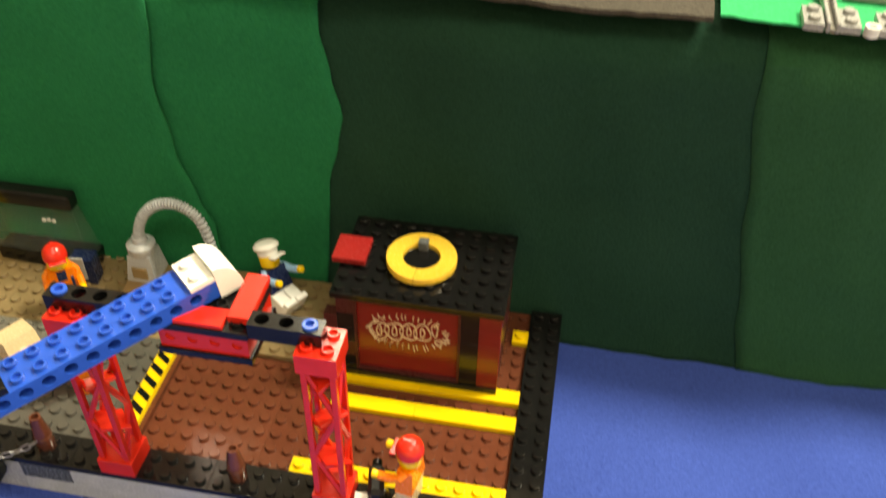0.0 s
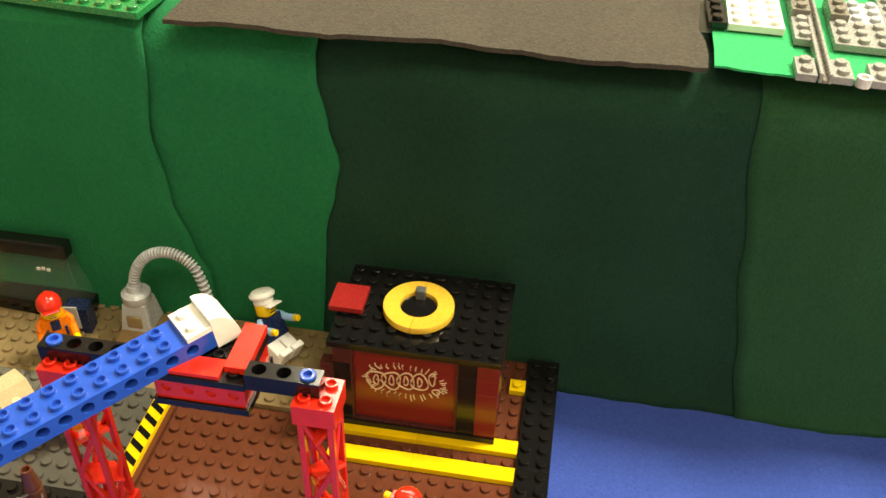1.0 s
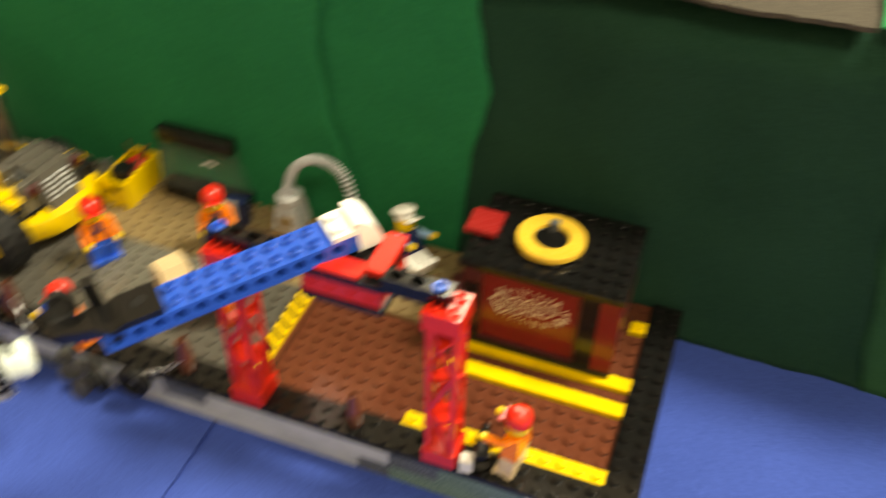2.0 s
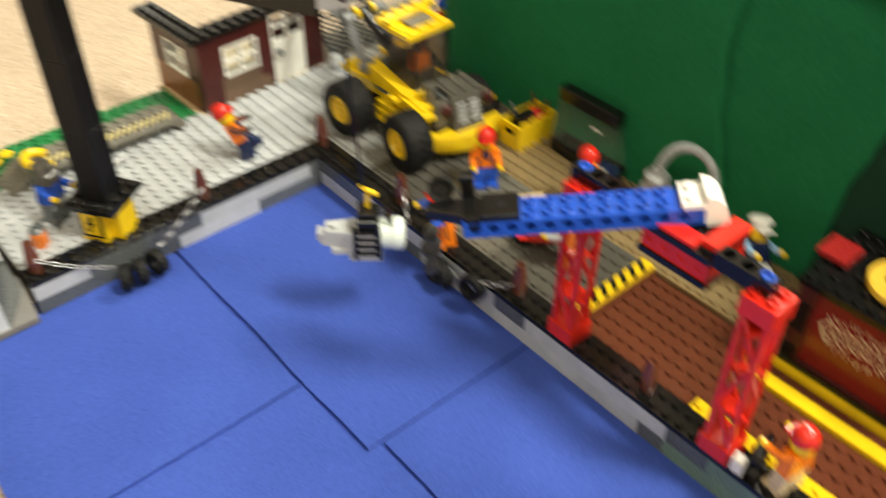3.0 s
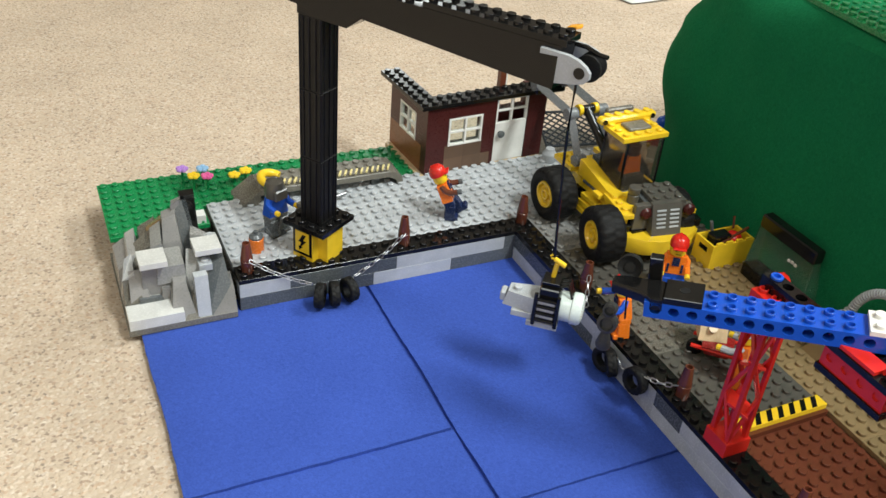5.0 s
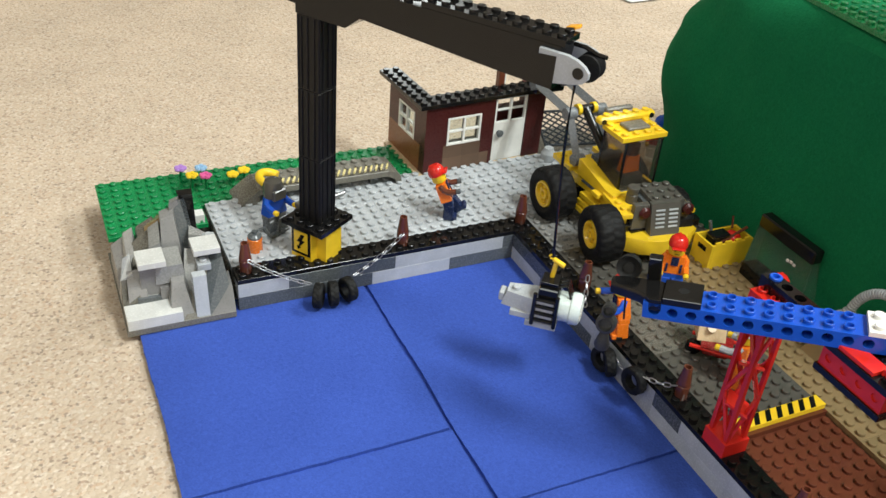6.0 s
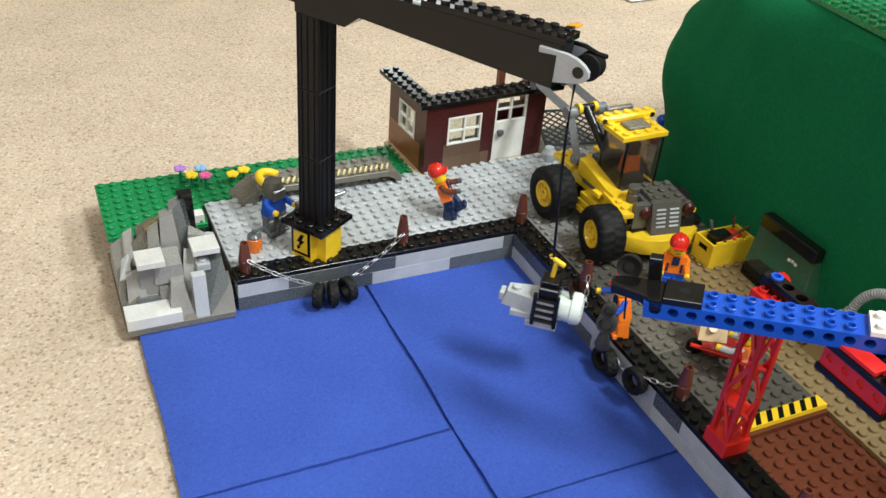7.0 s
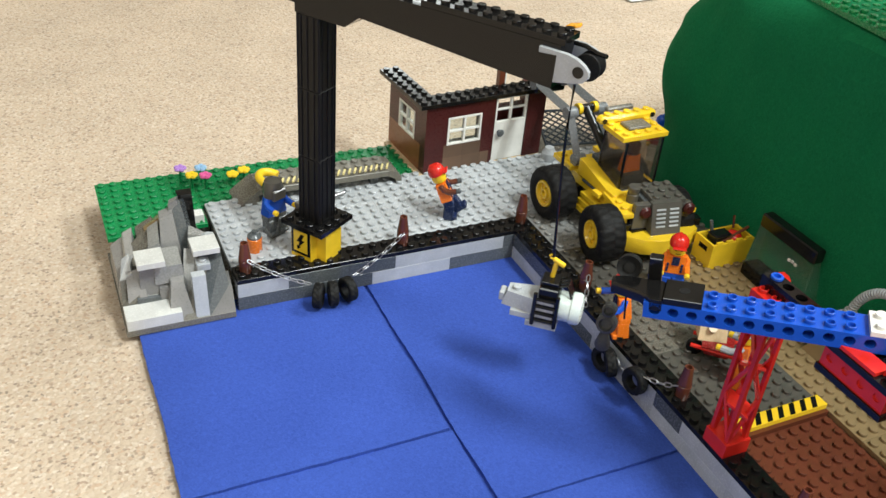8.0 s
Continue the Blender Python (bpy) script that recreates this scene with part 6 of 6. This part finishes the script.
fr = Form()
y0, y1 = CY0 + S * 2.3, CY1 - S
fr.box(CX0, CX0 + 0.0024, y0, y0 + 0.0012, CZ0, CZ1)
fr.box(CX0, CX0 + 0.0024, y1 - 0.0012, y1, CZ0, CZ1)
fr.box(CX0, CX0 + 0.0024, y0 + 0.0012, y1 - 0.0012, CZ0, CZ0 + 0.0012)
fr.box(CX0, CX0 + 0.0024, y0 + 0.0012, y1 - 0.0012, CZ1 - 0.0012, CZ1)
part("shutter_frame", fr, DRED, cont)
# painted scrawl: bubble loops, a stroke and spatter lines
rng = random.Random(7)
ink = Form()
gx = CX0 + 0.0021
gy, gz = (y0 + y1) / 2 + 0.001, CZ0 + (CZ1 - CZ0) * 0.60


def loop(cy, cz, ry, rz, wob, ph):
    pts = []
    for i in range(20):
        a = 2 * math.pi * i / 20
        k = 1 + wob * math.sin(3 * a + ph)
        pts.append((gx, cy + ry * k * math.cos(a), cz + rz * k * math.sin(a)))
    ink.tube(pts, 0.00042, 5, True)


for i, (dy, dz, ry, rz) in enumerate(((0.0125, -0.0012, 0.0046, 0.0058), (0.0052, -0.0004, 0.0044, 0.0056), (-0.0016, 0.0004, 0.0040, 0.0052), (-0.0080, 0.0008, 0.0040, 0.0052))):
    loop(gy + dy, gz + dz, ry, rz, 0.10, i)
    loop(gy + dy, gz + dz, ry * 0.25, rz * 0.55, 0.1, i + 2)
loop(gy - 0.0138, gz + 0.0038, 0.0014, 0.0040, 0.1, 1)
loop(gy - 0.0158, gz - 0.0042, 0.0017, 0.0018, 0.1, 1)
ink.tube([(gx, gy + 0.0125, gz - 0.001), (gx, gy + 0.0095, gz - 0.0012), (gx, gy + 0.0092, gz - 0.0035)], 0.0003, 5)
for i in range(44):
    a = 2 * math.pi * i / 44 + rng.uniform(-0.05, 0.05)
    c, s_ = math.cos(a), math.sin(a)
    r0, r1 = rng.uniform(0.92, 1.0), rng.uniform(1.06, 1.30)
    ink.tube([(gx, gy - 0.001 + 0.0180 * r0 * c, gz + 0.0085 * r0 * s_), (gx, gy - 0.001 + 0.0180 * (r0 + r1) / 2 * c + 0.0004, gz + 0.0092 * (r0 + r1) / 2 * s_), (gx, gy - 0.001 + 0.0165 * r1 * c, gz + 0.0098 * r1 * s_)], 0.00034, 4)
part("scrawl", ink, TAN, shut, "cream painted bubble scrawl and spatter")
rp = Form()
rp.m = pose(CX0 - 0.0006, CY0 - 0.0010, CZ1)
rp.slab(7, 10, PL)
part("roof_plate", rp, BLACK, cont, "black studded roof")
RZ = CZ1 + PL
rd = Form()
rd.box(0.0945, 0.1115, -0.3060, -0.2900, RZ + 0.0018, RZ + 0.0018 + PL, 0.0003)
part("red_tile", rd, SHADED_RED, cont, "smooth red square tile")
for half in (0, 1):
    yr = Form()
    yr.m = pose(0.1030, -0.3310, RZ + 0.0018, 0, 0, 176 + 180 * half)
    n = 28
    outer = [(0.0166 * math.cos(math.pi * (k + 0.06) / (n + 0.12)), 0.0166 * math.sin(math.pi * (k + 0.06) / (n + 0.12))) for k in range(n + 1)]
    inner = [(0.0087 * math.cos(math.pi * (k + 0.10) / (n + 0.20)), 0.0087 * math.sin(math.pi * (k + 0.10) / (n + 0.20))) for k in range(n + 1)]
    ring_v = [(x * f, y * f, z) for z, f in ((0, 1), (0.0030, 1), (0.0033, 0.988)) for x, y in outer]
    ring_v += [(x * f, y * f, z) for z, f in ((0.0033, 1.02), (0.0030, 1), (0, 1)) for x, y in inner]
    w = n + 1
    faces = [[r * w + k, r * w + k + 1, (r + 1) % 6 * w + k + 1, (r + 1) % 6 * w + k] for r in range(6) for k in range(n)]
    faces += [[r * w for r in range(6)], [r * w + n for r in range(6)]]
    yr.add(ring_v, faces)
    part("ring_half", yr, STRAW, cont, "flat yellow half ring tile")
rc = Form()
rc.m = pose(0.1030, -0.3310, RZ + 0.0018)
rc.lathe([(0, 0), (0.0082, 0), (0.0082, 0.0016), (0, 0.0016)], 32)
part("hub", rc, BLACK, cont)
part("clip", Form().box(0.1082, 0.1124, -0.3330, -0.3282, RZ + 0.0016, RZ + 0.0085, 0.0005), DGREY, cont, "small grey clip")
part("side_stud", Form().box(CX0 - 0.0002, CX0 + 0.006, CY1, CY1 + 0.0062, CZ0 + 0.026, CZ0 + 0.0355), DRED, cont)

# ---------------------------------------------------------------- on the table
top_lawn = thing("raised_lawn_plate", "green stud-topped baseplate on the draped table", "baseplate", Matrix.Translation((0.1450, -0.196, TABLE + 0.003)) @ pose(0, 0, 0, 0, 0, -5))
part("plate", slab_mesh(14, 26, PL, GREEN), GREEN, top_lawn)
hut = thing("red_house", "red toy-brick house wall on the raised lawn", "house", Matrix.Translation((0.1505, -0.1565, TABLE + 0.0062)) @ pose(0, 0, 0, 0, 0, -17))
for k in range(9):
    for i in range(2):
        part("brick", Form().box(0.0, 0.040, (i * 3 + (k % 2) * 0) * S, (i * 3 + 3) * S - 0.00008, k * BR, (k + 1) * BR - 0.00006, 0.0002), RED, hut)
lad = thing("yellow_ladder", "yellow toy ladder leaning on the red house", "ladder", Matrix.Translation((0.1482, -0.1478, TABLE + 0.0065)) @ pose(0, 0, 0, 0, 2.5, -16))
for y in (0, 0.0160):
    part("rail", Form().box(-0.0010, 0.0010, y, y + 0.0019, 0, 0.0640), YELLOW, lad)
for k in range(9):
    part("rung", Form().rod((0, 0.0010, 0.006 + k * 0.0068), (0, 0.0165, 0.006 + k * 0.0068), 0.0010, n=8), YELLOW, lad)
wp = Form().lathe([(0, 0), (0.0036, 0), (0.0048, 0.0060), (0.0066, 0.0066), (0.0070, 0.0086), (0.0040, 0.0096), (0, 0.0098)], 20)
solo("white_pot", wp, WHITE, "white toy pot on the raised lawn", "pot", pose(0.2010, -0.0530, TABLE + 0.0062) @ Matrix.Scale(1.3, 4))
track = thing("track_plates", "light grey studded plates and a grooved rail on the table", "plates", pose(0.1400, -0.4780, TABLE + 0.0062, 0, 0, -3))
for x, y, nx, ny, h, mat in ((0.1, -0.8, 2, 1, PL, MGREY), (4.3, -1.05, 3, 1, PL, MGREY), (7.3, -1.05, 8, 1, 2 * PL, OGREY),
                             (0.2, -2.55, 2, 1, PL, MGREY), (0.2, -6.4, 2, 3, PL, MGREY), (0.2, -12.6, 2, 6, PL, MGREY),
                             (4.2, -5.1, 3, 3, PL, MGREY), (7.2, -3.1, 3, 1, 2 * PL, OGREY), (7.2, -5.1, 3, 2, PL, LGREY), (4.2, -11.1, 3, 6, PL, LGREY), (7.2, -11.1, 8, 6, PL, MGREY)):
    part("plate", slab_mesh(nx, ny, h, mat), mat, track, m=pose(x * S, y * S, 0))
for y, w, h in ((-0.0122, 0.0014, 0.0044), (-0.0086, 0.0016, 0.0044), (-0.0108, 0.0022, 0.0018)):
    part("rail", Form().box(0.0005, 0.160, y, y + w, 0, h, 0.0003), MGREY if h > 0.004 else OGREY, track, "grey grooved rail")
part("socket", Form().lathe([(0, 0), (0.0030, 0), (0.0030, 0.0040), (0.0018, 0.0040), (0.0016, 0.0020), (0, 0.0020)], 16), PALE, track, "", pose(0.0016, -0.0240, 0.0006))
white = thing("white_plate", "white studded plate lying on the green felt", "plate", pose(0.1820, -0.4770, TABLE + 0.0066, 0, 0, -2))
part("plate", slab_mesh(8, 3, PL, WHITE), WHITE, white)
edge = thing("black_kerb", "black studded strip beside the charcoal road", "strip", pose(0.1830, -0.4525, TABLE + 0.0066))
part("plate", slab_mesh(8, 1, PL, BLACK), BLACK, edge)

# ---------------------------------------------------------------- far things on the carpet
tray = thing("storage_tray", "shallow white plastic tray with lilac-grey lining on the carpet", "tray", pose(-0.214, 0.668, FLOOR, 0, 0, 14))
TW, TD, TH, TB = 0.260, 0.170, 0.020, 0.004
part("base", Form().box(-TW, 0, 0, TD, 0.0005, 0.0035, 0.001), WHITE, tray)
for x0, x1, y0, y1 in ((-TW, 0, 0, TB), (-TW, 0, TD - TB, TD), (-TW, -TW + TB, TB, TD - TB), (-TB, 0, TB, TD - TB)):
    part("side", Form().box(x0, x1, y0, y1, 0.0035, TH, 0.0012), WHITE, tray)
    cx_, cy_ = (1 if x1 == 0 and x0 == -TB else -1 if x0 == -TW and x1 < -0.1 else 0), (1 if y0 > 0.1 else -1 if y1 == TB else 0)
    part("rim", Form().box(x0 + 0.006 * min(cx_, 0), x1 + 0.006 * max(cx_, 0), y0 + 0.006 * min(cy_, 0), y1 + 0.006 * max(cy_, 0), TH, TH + 0.003, 0.0008), WHITE, tray, "turned-out white rim")
part("lining", Form().box(-TW + TB, -TB, TB, TD - TB, 0.0036, 0.0120, 0.002), LILAC, tray, "lilac-grey lining")
far = thing("black_case", "low black case standing on the carpet", "case", pose(0.195, 0.580, FLOOR, 0, 0, -14))
part("body", Form().box(0, 0.155, 0, 0.10, 0.004, 0.048, 0.004), BLACK, far)
part("lid", Form().box(-0.002, 0.157, -0.002, 0.102, 0.048, 0.056, 0.003), DGREY, far)
cl = Form()
n = 40
vs = []
for i in range(n + 1):
    for j in range(n + 1):
        u, v = i / n * 2 - 1, j / n * 2 - 1
        puff = max(0.0, (1 - abs(u) ** 3) * (1 - abs(v) ** 3)) ** 0.5
        x, y = 0.150 * u * (1 - 0.06 * v * v), 0.120 * v * (1 - 0.06 * u * u)
        crease = 0.30 * noise.noise((x * 16, y * 16, 4.0)) + 0.14 * noise.noise((x * 60, y * 60, 2.0))
        vs.append((x, y, 0.002 + 0.050 * puff * max(0.15, 0.75 + crease)))
cl.add(vs, [[i * (n + 1) + j, (i + 1) * (n + 1) + j, (i + 1) * (n + 1) + j + 1, i * (n + 1) + j + 1] for i in range(n) for j in range(n)], True)
solo("plastic_bag", cl, BAG, "white plastic bag with soft creases lying on the carpet", "bag", pose(0.540, 0.606, FLOOR, 0, 0, 10))
